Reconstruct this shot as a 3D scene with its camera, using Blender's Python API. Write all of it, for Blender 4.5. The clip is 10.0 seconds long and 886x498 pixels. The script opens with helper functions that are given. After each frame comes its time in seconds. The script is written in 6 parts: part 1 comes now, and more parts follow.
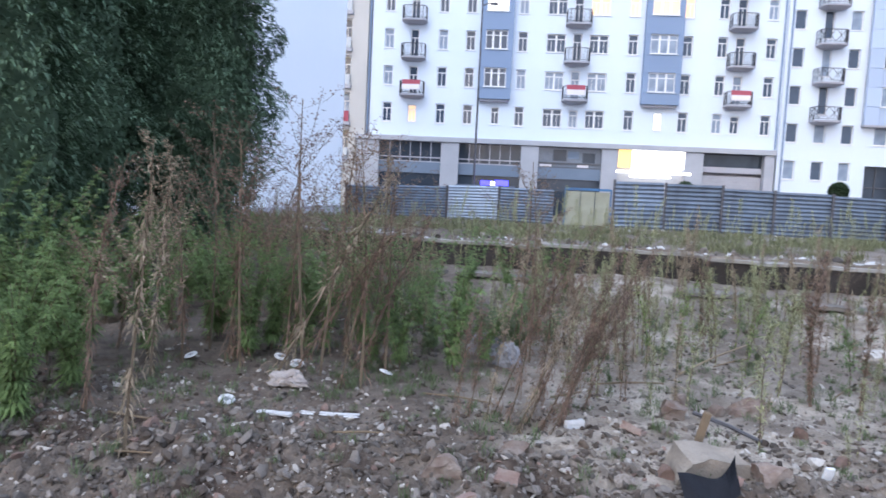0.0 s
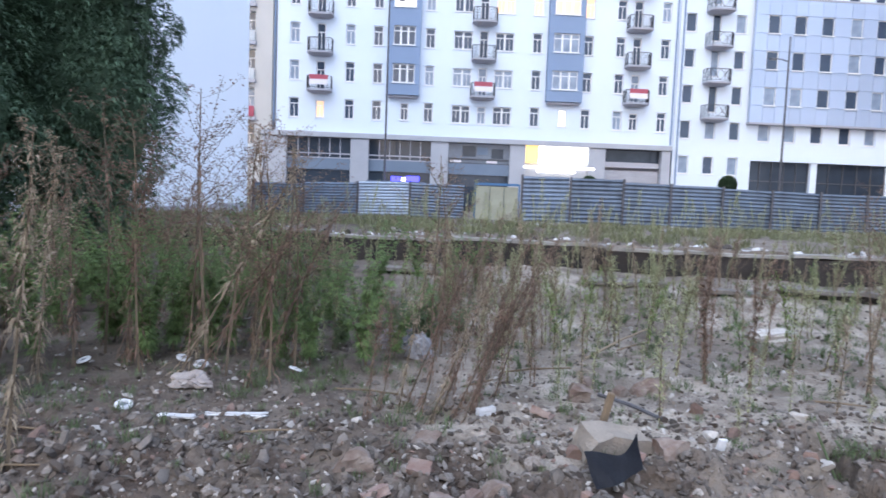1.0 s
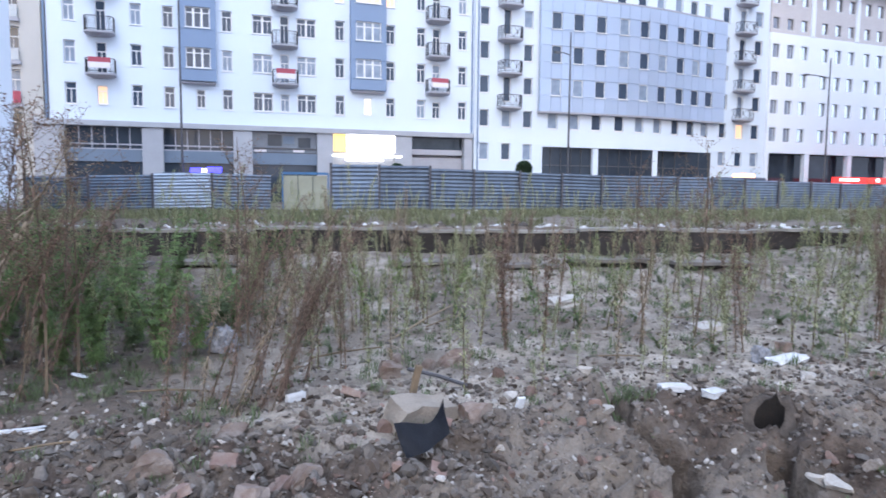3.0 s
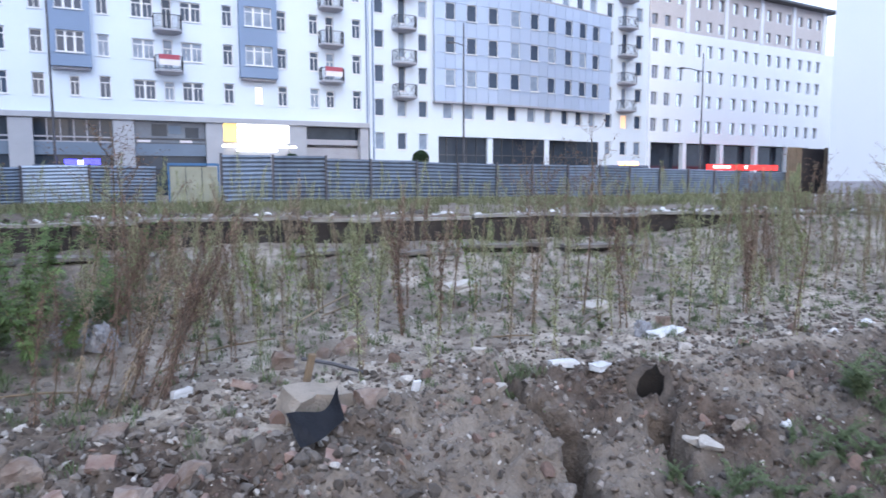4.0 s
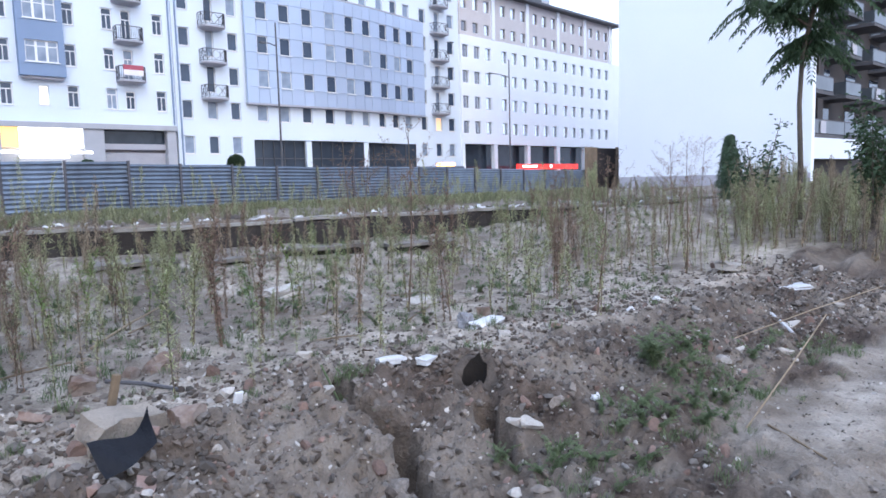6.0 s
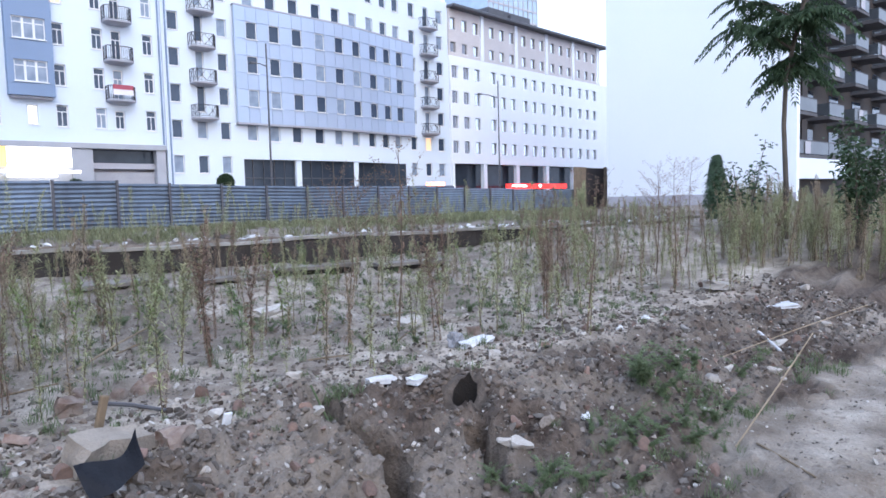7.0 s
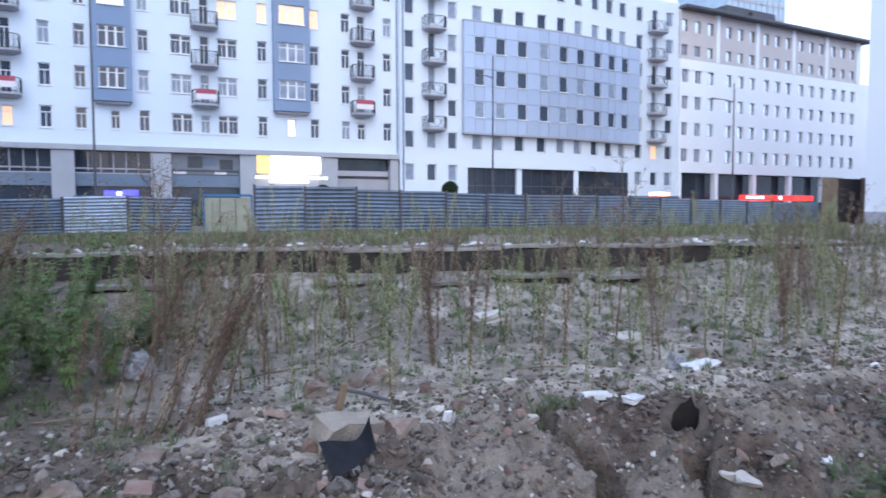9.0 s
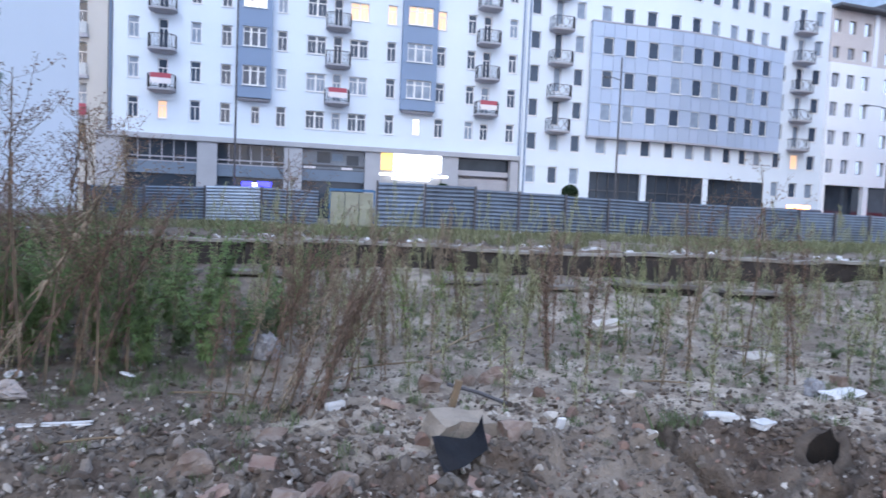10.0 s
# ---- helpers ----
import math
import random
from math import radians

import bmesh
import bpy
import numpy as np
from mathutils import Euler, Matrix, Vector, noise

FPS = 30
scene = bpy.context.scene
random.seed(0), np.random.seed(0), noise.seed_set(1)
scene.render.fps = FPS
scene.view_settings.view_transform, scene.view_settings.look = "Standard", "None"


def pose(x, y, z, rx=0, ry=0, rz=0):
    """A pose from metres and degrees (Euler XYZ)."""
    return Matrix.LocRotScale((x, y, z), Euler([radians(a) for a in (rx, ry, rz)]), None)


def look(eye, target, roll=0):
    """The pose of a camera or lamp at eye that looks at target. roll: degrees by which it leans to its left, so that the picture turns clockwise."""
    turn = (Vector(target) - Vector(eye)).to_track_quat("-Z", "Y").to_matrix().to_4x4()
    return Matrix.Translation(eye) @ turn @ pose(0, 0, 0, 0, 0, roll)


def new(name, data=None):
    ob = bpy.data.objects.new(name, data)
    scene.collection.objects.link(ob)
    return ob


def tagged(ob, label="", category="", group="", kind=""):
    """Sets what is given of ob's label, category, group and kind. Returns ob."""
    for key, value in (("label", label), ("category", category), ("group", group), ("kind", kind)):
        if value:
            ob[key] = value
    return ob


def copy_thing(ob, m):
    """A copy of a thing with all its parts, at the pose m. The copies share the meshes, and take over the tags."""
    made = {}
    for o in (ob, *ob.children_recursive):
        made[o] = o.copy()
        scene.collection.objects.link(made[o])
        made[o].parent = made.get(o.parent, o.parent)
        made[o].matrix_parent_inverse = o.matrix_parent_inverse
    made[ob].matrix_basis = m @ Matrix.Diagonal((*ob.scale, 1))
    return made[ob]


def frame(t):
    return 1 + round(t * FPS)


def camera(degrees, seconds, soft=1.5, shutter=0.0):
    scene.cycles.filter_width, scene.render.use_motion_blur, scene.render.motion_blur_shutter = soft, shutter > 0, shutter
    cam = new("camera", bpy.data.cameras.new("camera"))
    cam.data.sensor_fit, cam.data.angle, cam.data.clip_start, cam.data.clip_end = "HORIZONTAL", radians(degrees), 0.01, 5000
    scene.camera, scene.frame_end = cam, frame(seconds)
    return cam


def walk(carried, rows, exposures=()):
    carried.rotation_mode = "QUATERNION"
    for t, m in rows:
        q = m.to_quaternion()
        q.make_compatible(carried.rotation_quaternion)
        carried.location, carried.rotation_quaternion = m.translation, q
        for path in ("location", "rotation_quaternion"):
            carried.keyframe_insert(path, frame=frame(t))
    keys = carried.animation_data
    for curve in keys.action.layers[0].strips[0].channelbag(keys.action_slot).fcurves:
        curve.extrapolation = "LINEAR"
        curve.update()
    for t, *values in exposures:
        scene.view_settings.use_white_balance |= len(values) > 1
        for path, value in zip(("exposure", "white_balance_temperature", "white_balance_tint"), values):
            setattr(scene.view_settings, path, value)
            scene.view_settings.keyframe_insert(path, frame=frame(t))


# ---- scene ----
EXPOSURE = [(0.0, 1.66, 6000, 10), (5.0, 1.6, 5800, 10), (7.0, 1.64, 5850, 10), (8.0, 1.52, 5700, 10), (9.0, 1.39, 5650, 10), (10.0, 1.42, 5700, 10)]
cam = camera(66.66, 10.0, soft=1.6, shutter=0.4)
# seconds, eye x y z, yaw, pitch, roll
PATH = [
    (0, -0.000, 0.000, 1.697, 4.98, -4.53, 2.77),
    (0.5, 0.005, 0.027, 1.672, 1.14, -4.61, 2.68),
    (1, 0.030, 0.026, 1.652, -2.47, -4.49, 2.16),
    (1.5, 0.061, 0.024, 1.635, -7.08, -4.16, 1.59),
    (2, 0.083, 0.032, 1.615, -11.37, -4.30, 1.11),
    (2.5, 0.095, 0.031, 1.600, -14.59, -4.66, 0.73),
    (4, 0.179, 0.028, 1.530, -26.78, -5.79, -0.18),
    (4.5, 0.199, 0.038, 1.514, -31.08, -6.27, -0.72),
    (5, 0.212, 0.049, 1.502, -35.84, -6.69, -1.10),
    (5.5, 0.232, 0.059, 1.490, -39.96, -6.69, -1.84),
    (7, 0.213, 0.042, 1.496, -42.56, -4.15, -1.51),
    (7.5, 0.199, 0.032, 1.503, -37.63, -3.84, -1.63),
    (8, 0.187, 0.025, 1.509, -33.34, -3.62, -1.31),
    (8.5, 0.165, 0.011, 1.519, -29.73, -3.41, -1.03),
    (9, 0.140, -0.002, 1.534, -24.34, -3.20, -0.18),
    (9.5, 0.128, 0.023, 1.528, -19.71, -3.06, 2.24),
    (10, 0.106, 0.041, 1.523, -14.57, -3.29, 2.37),
]
walk(cam, [(t, pose(x, y, z, 90 + p, 0, w) @ pose(0, 0, 0, 0, 0, r)) for t, x, y, z, w, p, r in PATH],
     EXPOSURE)

# ---- light: dusk under a bright thin overcast ----
world = bpy.data.worlds.new("sky")
scene.world = world
world.use_nodes = True
wn, wl = world.node_tree.nodes, world.node_tree.links
wn.clear()
sky = wn.new("ShaderNodeTexSky")
sky.sky_type, sky.sun_disc = "NISHITA", False
sky.sun_elevation, sky.sun_rotation = radians(9), radians(200)
sky.air_density, sky.dust_density, sky.ozone_density = 1.0, 4.0, 1.0
veil = wn.new("ShaderNodeMix")
veil.data_type, veil.blend_type = "RGBA", "MIX"
veil.inputs[0].default_value = 0.75
veil.inputs[7].default_value = (5.9, 6.7, 8.6, 1)
wl.new(sky.outputs[0], veil.inputs[6])
back = wn.new("ShaderNodeBackground")
back.inputs[1].default_value = 0.1
wl.new(veil.outputs[2], back.inputs[0])
wout = wn.new("ShaderNodeOutputWorld")
wl.new(back.outputs[0], wout.inputs[0])

sun_data = bpy.data.lights.new("sun", "SUN")
sun_data.energy, sun_data.angle, sun_data.color = 0.5, radians(40), (1.0, 0.95, 0.9)
sun = new("sun", sun_data)
sun.matrix_world = look((-20, -50, 60), (0, 0, 0))

# ---- materials ----
MATS = {}


def mat(name, colour, rough=0.8, second=None, scale=4.0, amount=0.5, fine=60.0, bump=0.15, metal=0.0, spec=0.3, vary=0.0, grain_by=0.2, thin=0.0, mapping="Object"):
    """Two-scale noise between two colours, fine grain and relief; vary: brightness spread between objects."""
    if name in MATS:
        return MATS[name]
    m = bpy.data.materials.new(name)
    m.use_nodes = True
    n, l = m.node_tree.nodes, m.node_tree.links
    p = n["Principled BSDF"]
    p.inputs["Roughness"].default_value, p.inputs["Metallic"].default_value = rough, metal
    p.inputs["Specular IOR Level"].default_value = spec
    co = n.new("ShaderNodeTexCoord")
    big = n.new("ShaderNodeTexNoise")
    big.inputs["Scale"].default_value, big.inputs["Detail"].default_value = scale, 5
    small = n.new("ShaderNodeTexNoise")
    small.inputs["Scale"].default_value, small.inputs["Detail"].default_value = fine, 3
    for tex in (big, small):
        l.new(co.outputs[mapping], tex.inputs["Vector"])
    second = second or tuple(c * 0.7 for c in colour)
    ramp = n.new("ShaderNodeMapRange")
    ramp.inputs[1].default_value, ramp.inputs[2].default_value = 0.5 - amount / 2, 0.5 + amount / 2
    l.new(big.outputs["Fac"], ramp.inputs[0])
    mix = n.new("ShaderNodeMix")
    mix.data_type = "RGBA"
    mix.inputs[6].default_value, mix.inputs[7].default_value = (*colour, 1), (*second, 1)
    l.new(ramp.outputs[0], mix.inputs[0])
    grain = n.new("ShaderNodeMapRange")
    grain.inputs[3].default_value, grain.inputs[4].default_value = 1 - grain_by, 1 + grain_by
    l.new(small.outputs["Fac"], grain.inputs[0])
    mul = n.new("ShaderNodeVectorMath")
    mul.operation = "SCALE"
    l.new(mix.outputs[2], mul.inputs[0])
    l.new(grain.outputs[0], mul.inputs[3])
    colour_out = mul.outputs[0]
    if vary:
        info = n.new("ShaderNodeObjectInfo")
        geo = n.new("ShaderNodeNewGeometry")
        add = n.new("ShaderNodeMath")
        add.operation = "ADD"
        l.new(info.outputs["Random"], add.inputs[0])
        l.new(geo.outputs["Random Per Island"], add.inputs[1])
        frac = n.new("ShaderNodeMath")
        frac.operation = "FRACT"
        l.new(add.outputs[0], frac.inputs[0])
        rng = n.new("ShaderNodeMapRange")
        rng.inputs[3].default_value, rng.inputs[4].default_value = 1 - vary, 1 + vary
        l.new(frac.outputs[0], rng.inputs[0])
        mul2 = n.new("ShaderNodeVectorMath")
        mul2.operation = "SCALE"
        l.new(colour_out, mul2.inputs[0])
        l.new(rng.outputs[0], mul2.inputs[3])
        colour_out = mul2.outputs[0]
    l.new(colour_out, p.inputs["Base Color"])
    if bump:
        bp = n.new("ShaderNodeBump")
        bp.inputs["Strength"].default_value, bp.inputs["Distance"].default_value = bump, 0.02
        l.new(small.outputs["Fac"], bp.inputs["Height"])
        l.new(bp.outputs[0], p.inputs["Normal"])
    if thin:
        # light that passes through a leaf
        through_leaf = n.new("ShaderNodeBsdfTranslucent")
        l.new(colour_out, through_leaf.inputs["Color"])
        blend = n.new("ShaderNodeMixShader")
        blend.inputs[0].default_value = thin
        l.new(p.outputs[0], blend.inputs[1])
        l.new(through_leaf.outputs[0], blend.inputs[2])
        l.new(blend.outputs[0], n["Material Output"].inputs["Surface"])
    MATS[name] = m
    return m


def glow(name, colour, strength):
    m = bpy.data.materials.new(name)
    m.use_nodes = True
    p = m.node_tree.nodes["Principled BSDF"]
    p.inputs["Base Color"].default_value = (*colour, 1)
    p.inputs["Emission Color"].default_value, p.inputs["Emission Strength"].default_value = (*colour, 1), strength
    return m


RENDER_WHITE = mat("white render", (0.68, 0.745, 0.82), 0.9, (0.62, 0.69, 0.77), 0.25, 0.6, 12, 0.03, grain_by=0.03)
RENDER_BEIGE = mat("beige render", (0.55, 0.53, 0.5), 0.9, (0.45, 0.44, 0.42), 0.3, 0.6, 12, 0.03, grain_by=0.04)
RENDER_BLUE = mat("blue grey render", (0.235, 0.305, 0.43), 0.85, (0.21, 0.275, 0.395), 0.3, 0.6, 12, 0.03, grain_by=0.04)
RENDER_GREY = mat("grey render", (0.42, 0.42, 0.46), 0.9, (0.36, 0.36, 0.4), 0.3, 0.6, 12, 0.05)
RENDER_BRIGHT = mat("fresh white render", (0.86, 0.88, 0.91), 0.9, (0.8, 0.82, 0.86), 0.25, 0.6, 12, 0.03, grain_by=0.03)
PARTY_WALL = mat("pale party wall render", (0.79, 0.83, 0.88), 0.9, (0.72, 0.77, 0.83), 0.12, 0.7, 6, 0.0, grain_by=0.015)
STONE_CLAD = mat("grey stone cladding", (0.42, 0.43, 0.46), 0.7, (0.34, 0.35, 0.38), 0.8, 0.6, 20, 0.1)
PANEL_BLUE = mat("pale blue metal panel", (0.44, 0.51, 0.63), 0.35, (0.4, 0.47, 0.6), 0.2, 0.6, 8, 0.0, 0.3, 0.5, vary=0.06, grain_by=0.02)
PVC = mat("white window frame", (0.78, 0.78, 0.78), 0.5, (0.7, 0.7, 0.7), 2, 0.5, 30, 0.0)
FRAME_DARK = mat("dark grey window frame", (0.1, 0.1, 0.11), 0.5, (0.07, 0.07, 0.08), 2, 0.5, 30, 0.0)
IRON = mat("dark railing iron", (0.05, 0.05, 0.055), 0.6, (0.03, 0.03, 0.035), 3, 0.5, 40, 0.0)
CONCRETE = mat("weathered concrete", (0.3, 0.29, 0.27), 0.9, (0.16, 0.15, 0.14), 2.0, 0.5, 40, 0.3)
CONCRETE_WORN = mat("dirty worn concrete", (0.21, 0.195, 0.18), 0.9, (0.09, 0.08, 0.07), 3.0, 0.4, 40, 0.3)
CONCRETE_DARK = mat("dark concrete", (0.05, 0.043, 0.04), 0.95, (0.022, 0.02, 0.019), 1.5, 0.5, 30, 0.4)
FENCE_METAL = mat("blue grey sheet steel", (0.165, 0.21, 0.275), 0.5, (0.1, 0.12, 0.155), 1.1, 0.35, 25, 0.05, 0.4, 0.4, vary=0.22)
FENCE_PALE = mat("pale bent sheet steel", (0.4, 0.46, 0.54), 0.45, (0.28, 0.33, 0.4), 1.5, 0.5, 25, 0.05, 0.4, 0.4, vary=0.1)

# ---- mesh helpers ----


def mesh_from(name, verts, faces, material, smooth=False):
    me = bpy.data.meshes.new(name)
    me.from_pydata(verts, [], faces)
    for m in material if isinstance(material, (list, tuple)) else (material,):
        me.materials.append(m)
    if smooth:
        me.polygons.foreach_set("use_smooth", [True] * len(me.polygons))
    me.update()
    return me


def part(name, bm, material, parent, label="", smooth=False):
    """Links a bmesh as one mesh object under a thing or a part (or at top level where parent is None)."""
    me = bpy.data.meshes.new(name)
    bm.to_mesh(me)
    bm.free()
    me.materials.append(material)
    if smooth:
        me.polygons.foreach_set("use_smooth", [True] * len(me.polygons))
    ob = new(name, me)
    ob.parent = parent
    return tagged(ob, label)


def piece(name, me, parent, at=(0, 0, 0), rot=(0, 0, 0), size=(1, 1, 1), label=""):
    """An object on shared mesh data."""
    ob = new(name, me)
    ob.parent = parent
    ob.location, ob.rotation_euler, ob.scale = at, rot, size
    return tagged(ob, label)


def empty(name, at=(0, 0, 0), label="", category="", group="", kind=""):
    ob = new(name)
    ob.location = at
    return tagged(ob, label, category, group, kind)


def box(bm, x0, x1, y0, y1, z0, z1):
    v = [bm.verts.new(p) for p in ((x0, y0, z0), (x1, y0, z0), (x1, y1, z0), (x0, y1, z0), (x0, y0, z1), (x1, y0, z1), (x1, y1, z1), (x0, y1, z1))]
    for f in ((3, 2, 1, 0), (4, 5, 6, 7), (0, 1, 5, 4), (1, 2, 6, 5), (2, 3, 7, 6), (3, 0, 4, 7)):
        bm.faces.new([v[i] for i in f])


def boxes(*dims):
    bm = bmesh.new()
    for d in dims:
        box(bm, *d)
    return bm


def bevelled(bm, width):
    bmesh.ops.bevel(bm, geom=list(bm.edges), offset=width, segments=1, affect="EDGES")
    return bm


def tube(bm, points, radii, sides=6):
    """A round rod along points."""
    rings = []
    for i, p in enumerate(points):
        p = Vector(p)
        a, b = Vector(points[max(i - 1, 0)]), Vector(points[min(i + 1, len(points) - 1)])
        d = (b - a).normalized()
        u = d.cross(Vector((0.3, 0.9, 0.2) if abs(d.z) > 0.9 else (0, 0, 1))).normalized()
        w = d.cross(u)
        r = radii[i] if isinstance(radii, (list, tuple)) else radii
        rings.append([bm.verts.new(p + r * (math.cos(6.2832 * k / sides) * u + math.sin(6.2832 * k / sides) * w)) for k in range(sides)])
    for a, b in zip(rings, rings[1:]):
        for k in range(sides):
            bm.faces.new((a[k], a[(k + 1) % sides], b[(k + 1) % sides], b[k]))
    bm.faces.new(rings[-1])
    bm.faces.new(rings[0][::-1])


def smooth_step(a, b, v):
    t = np.clip((np.asarray(v, float) - a) / (b - a), 0, 1)
    return t * t * (3 - 2 * t)


def pierced_wall(x0, x1, z0, z1, openings, front, depth=0.4, bend=None):
    """A wall that faces -y, front at y = front, with real openings (ax, bx, az, bz) through it and reveals. bend(x) gives extra y."""
    xs = sorted({x0, x1, *(v for o in openings for v in o[:2]), *([x0 + (x1 - x0) * k / 24 for k in range(25)] if bend else [])})
    zs = sorted({z0, z1, *(v for o in openings for v in o[2:4])})
    bm, grid = bmesh.new(), {}

    def vert(i, j, back):
        key = (i, j, back)
        if key not in grid:
            grid[key] = bm.verts.new((xs[i], front + (bend(xs[i]) if bend else 0) + (depth if back else 0), zs[j]))
        return grid[key]

    def solid(i, j):
        if not (0 <= i < len(xs) - 1 and 0 <= j < len(zs) - 1):
            return False
        cx, cz = (xs[i] + xs[i + 1]) / 2, (zs[j] + zs[j + 1]) / 2
        return not any(o[0] < cx < o[1] and o[2] < cz < o[3] for o in openings)

    for i in range(len(xs) - 1):
        for j in range(len(zs) - 1):
            if not solid(i, j):
                continue
            bm.faces.new([vert(i, j, 0), vert(i + 1, j, 0), vert(i + 1, j + 1, 0), vert(i, j + 1, 0)])
            bm.faces.new([vert(i, j, 1), vert(i, j + 1, 1), vert(i + 1, j + 1, 1), vert(i + 1, j, 1)])
            if not solid(i - 1, j):
                bm.faces.new([vert(i, j, 0), vert(i, j + 1, 0), vert(i, j + 1, 1), vert(i, j, 1)])
            if not solid(i + 1, j):
                bm.faces.new([vert(i + 1, j, 0), vert(i + 1, j, 1), vert(i + 1, j + 1, 1), vert(i + 1, j + 1, 0)])
            if not solid(i, j - 1):
                bm.faces.new([vert(i, j, 0), vert(i, j, 1), vert(i + 1, j, 1), vert(i + 1, j, 0)])
            if not solid(i, j + 1):
                bm.faces.new([vert(i, j + 1, 0), vert(i + 1, j + 1, 0), vert(i + 1, j + 1, 1), vert(i, j + 1, 1)])
    return bm

# ---- ground: one sheet ----
def crest(x):
    return np.interp(x, [-8, -2, 1, 2.4, 3.5, 4.1, 6, 13, 30], [5.0, 4.8, 4.35, 4.6, 4.5, 4.05, 4.05, 4.2, 5])


def wave(x, y, f, s):
    return (np.sin(x * f + s) * np.cos(y * f * 1.13 + 2 * s) + np.sin((x + y) * f * 0.71 + 3.1 * s) * 0.7 + np.cos((x - 0.6 * y) * f * 1.57 + s * 5) * 0.4) / 1.6


def vnoise(x, y, f, seed=0):
    """Value noise, -1 to 1."""
    x, y = np.asarray(x, float) * f + 37.1 * seed, np.asarray(y, float) * f - 19.7 * seed
    i, j = np.floor(x), np.floor(y)
    u, v = x - i, y - j
    u, v = u * u * (3 - 2 * u), v * v * (3 - 2 * v)

    def h(a, b):
        t = np.sin(a * 127.1 + b * 311.7 + seed * 74.7) * 43758.5453
        return (t - np.floor(t)) * 2 - 1

    return (h(i, j) * (1 - u) + h(i + 1, j) * u) * (1 - v) + (h(i, j + 1) * (1 - u) + h(i + 1, j + 1) * u) * v


def looseness(x, y):
    """1 on the torn-up earth bank, 0 on the sand."""
    into = crest(x) - y + 0.35 * vnoise(x, y, 1.7, 4)
    sandy = smooth_step(4.2, 5.6, x + 0.5 * vnoise(x, y, 1.3, 6)) * smooth_step(1.5, 2.0, into)
    return smooth_step(-0.25, 0.3, into) * smooth_step(-4.5, -1.5, y) * smooth_step(9.5, 6.0, into) * (1 - 0.9 * sandy)


GULLIES = [[(2.9, 4.5), (2.78, 4.12), (2.83, 3.82), (2.92, 3.62), (2.85, 3.44), (2.77, 3.24), (2.68, 3.0)], [(3.72, 3.52), (3.64, 3.4), (3.52, 3.2), (3.42, 3.05)]]
HOLE = (3.9, 3.84)


def ledge_y(x):
    """The line of the retaining wall across the plot."""
    return 13.5 - 0.26 * np.clip(x, -5, 16)


def base_z(x, y):
    x, y = np.asarray(x, float), np.asarray(y, float)
    before = ledge_y(x) - y
    z = 0.36 * smooth_step(5.2, 1.0, before)
    z = np.where(before < 0, 0.84 - 0.38 * smooth_step(12, 34, y), z)
    into = crest(x) - y
    z = z + np.where(before >= 0, 0.42 * smooth_step(8.5, 14.5, x), 0)
    z = z - 0.36 * smooth_step(0.0, 2.0, into)
    loose = looseness(x, y)
    z = z + loose * (0.08 * vnoise(x, y, 1.6, 1) + 0.065 * vnoise(x, y, 4.5, 2) + 0.085 * np.abs(vnoise(x, y, 6.5, 3)) + 0.06 * np.abs(vnoise(x, y, 13, 8)) + 0.034 * vnoise(x, y, 21, 5) - 0.06)
    z = z + (1 - loose) * smooth_step(60, 20, y) * (0.035 * vnoise(x, y, 1.1, 11) + 0.025 * vnoise(x, y, 3.3, 12) + 0.014 * vnoise(x, y, 9, 13) + 0.008 * vnoise(x, y, 19, 14))
    z = z + np.where((y > 12) & (y < 36), 0.05 * wave(x, y, 1.1, 0.5), 0)
    for dx, dy, h in ((0.13, 0.14, 0.07), (-0.15, -0.16, -0.05)):
        z = z + h * np.exp(-((x - HOLE[0] - dx) ** 2 + (y - HOLE[1] - dy) ** 2) / 0.035)
    return z


def ground_z(x, y):
    x, y = np.asarray(x, float), np.asarray(y, float)
    z = base_z(x, y)
    d, side = np.full(np.shape(x), 9.0), np.zeros(np.shape(x))
    for (ax, ay), (bx, by) in [pair for line in GULLIES for pair in zip(line, line[1:])]:
        t = np.clip(((x - ax) * (bx - ax) + (y - ay) * (by - ay)) / ((bx - ax) ** 2 + (by - ay) ** 2), 0, 1)
        e = np.hypot(x - ax - t * (bx - ax), y - ay - t * (by - ay))
        side = np.where(e < d, np.sign((x - ax) * (by - ay) - (y - ay) * (bx - ax)), side)
        d = np.minimum(d, e)
    rag = d + 0.07 * vnoise(x, y, 7, 9) + 0.03 * vnoise(x, y, 17, 10)
    # torn crevice with a raised lip on its near side
    z = z - 0.44 * smooth_step(0.13, 0.03, rag) + np.where(side > 0, 0.09, 0.02) * smooth_step(0.42, 0.16, rag) * smooth_step(0.02, 0.12, rag)
    return z - 0.5 * smooth_step(0.17, 0.12, np.hypot(x - HOLE[0], y - HOLE[1]))


def spread(lo, hi, step, far, grow=1.12):
    inner = list(np.arange(lo, hi + 1e-6, step))
    out, s, v = [], step, hi
    while v < far:
        s *= grow
        v += s
        out.append(v)
    low, s, v = [], step, lo
    while v > -far:
        s *= grow
        v -= s
        low.append(v)
    return np.array(low[::-1] + inner + out)


gx, gy = spread(-3.4, 8.0, 0.034, 900), spread(1.6, 5.6, 0.034, 900)
gy = np.unique(np.concatenate([gy, [11.3, 11.36, 11.42, 11.43, 11.5, 12.0]]))


def row_y(x, v):
    """Rows of the sheet bend to run along the retaining wall."""
    return v + (ledge_y(x) - 11.42) * smooth_step(6.0, 11.0, v) * smooth_step(34, 12, v)


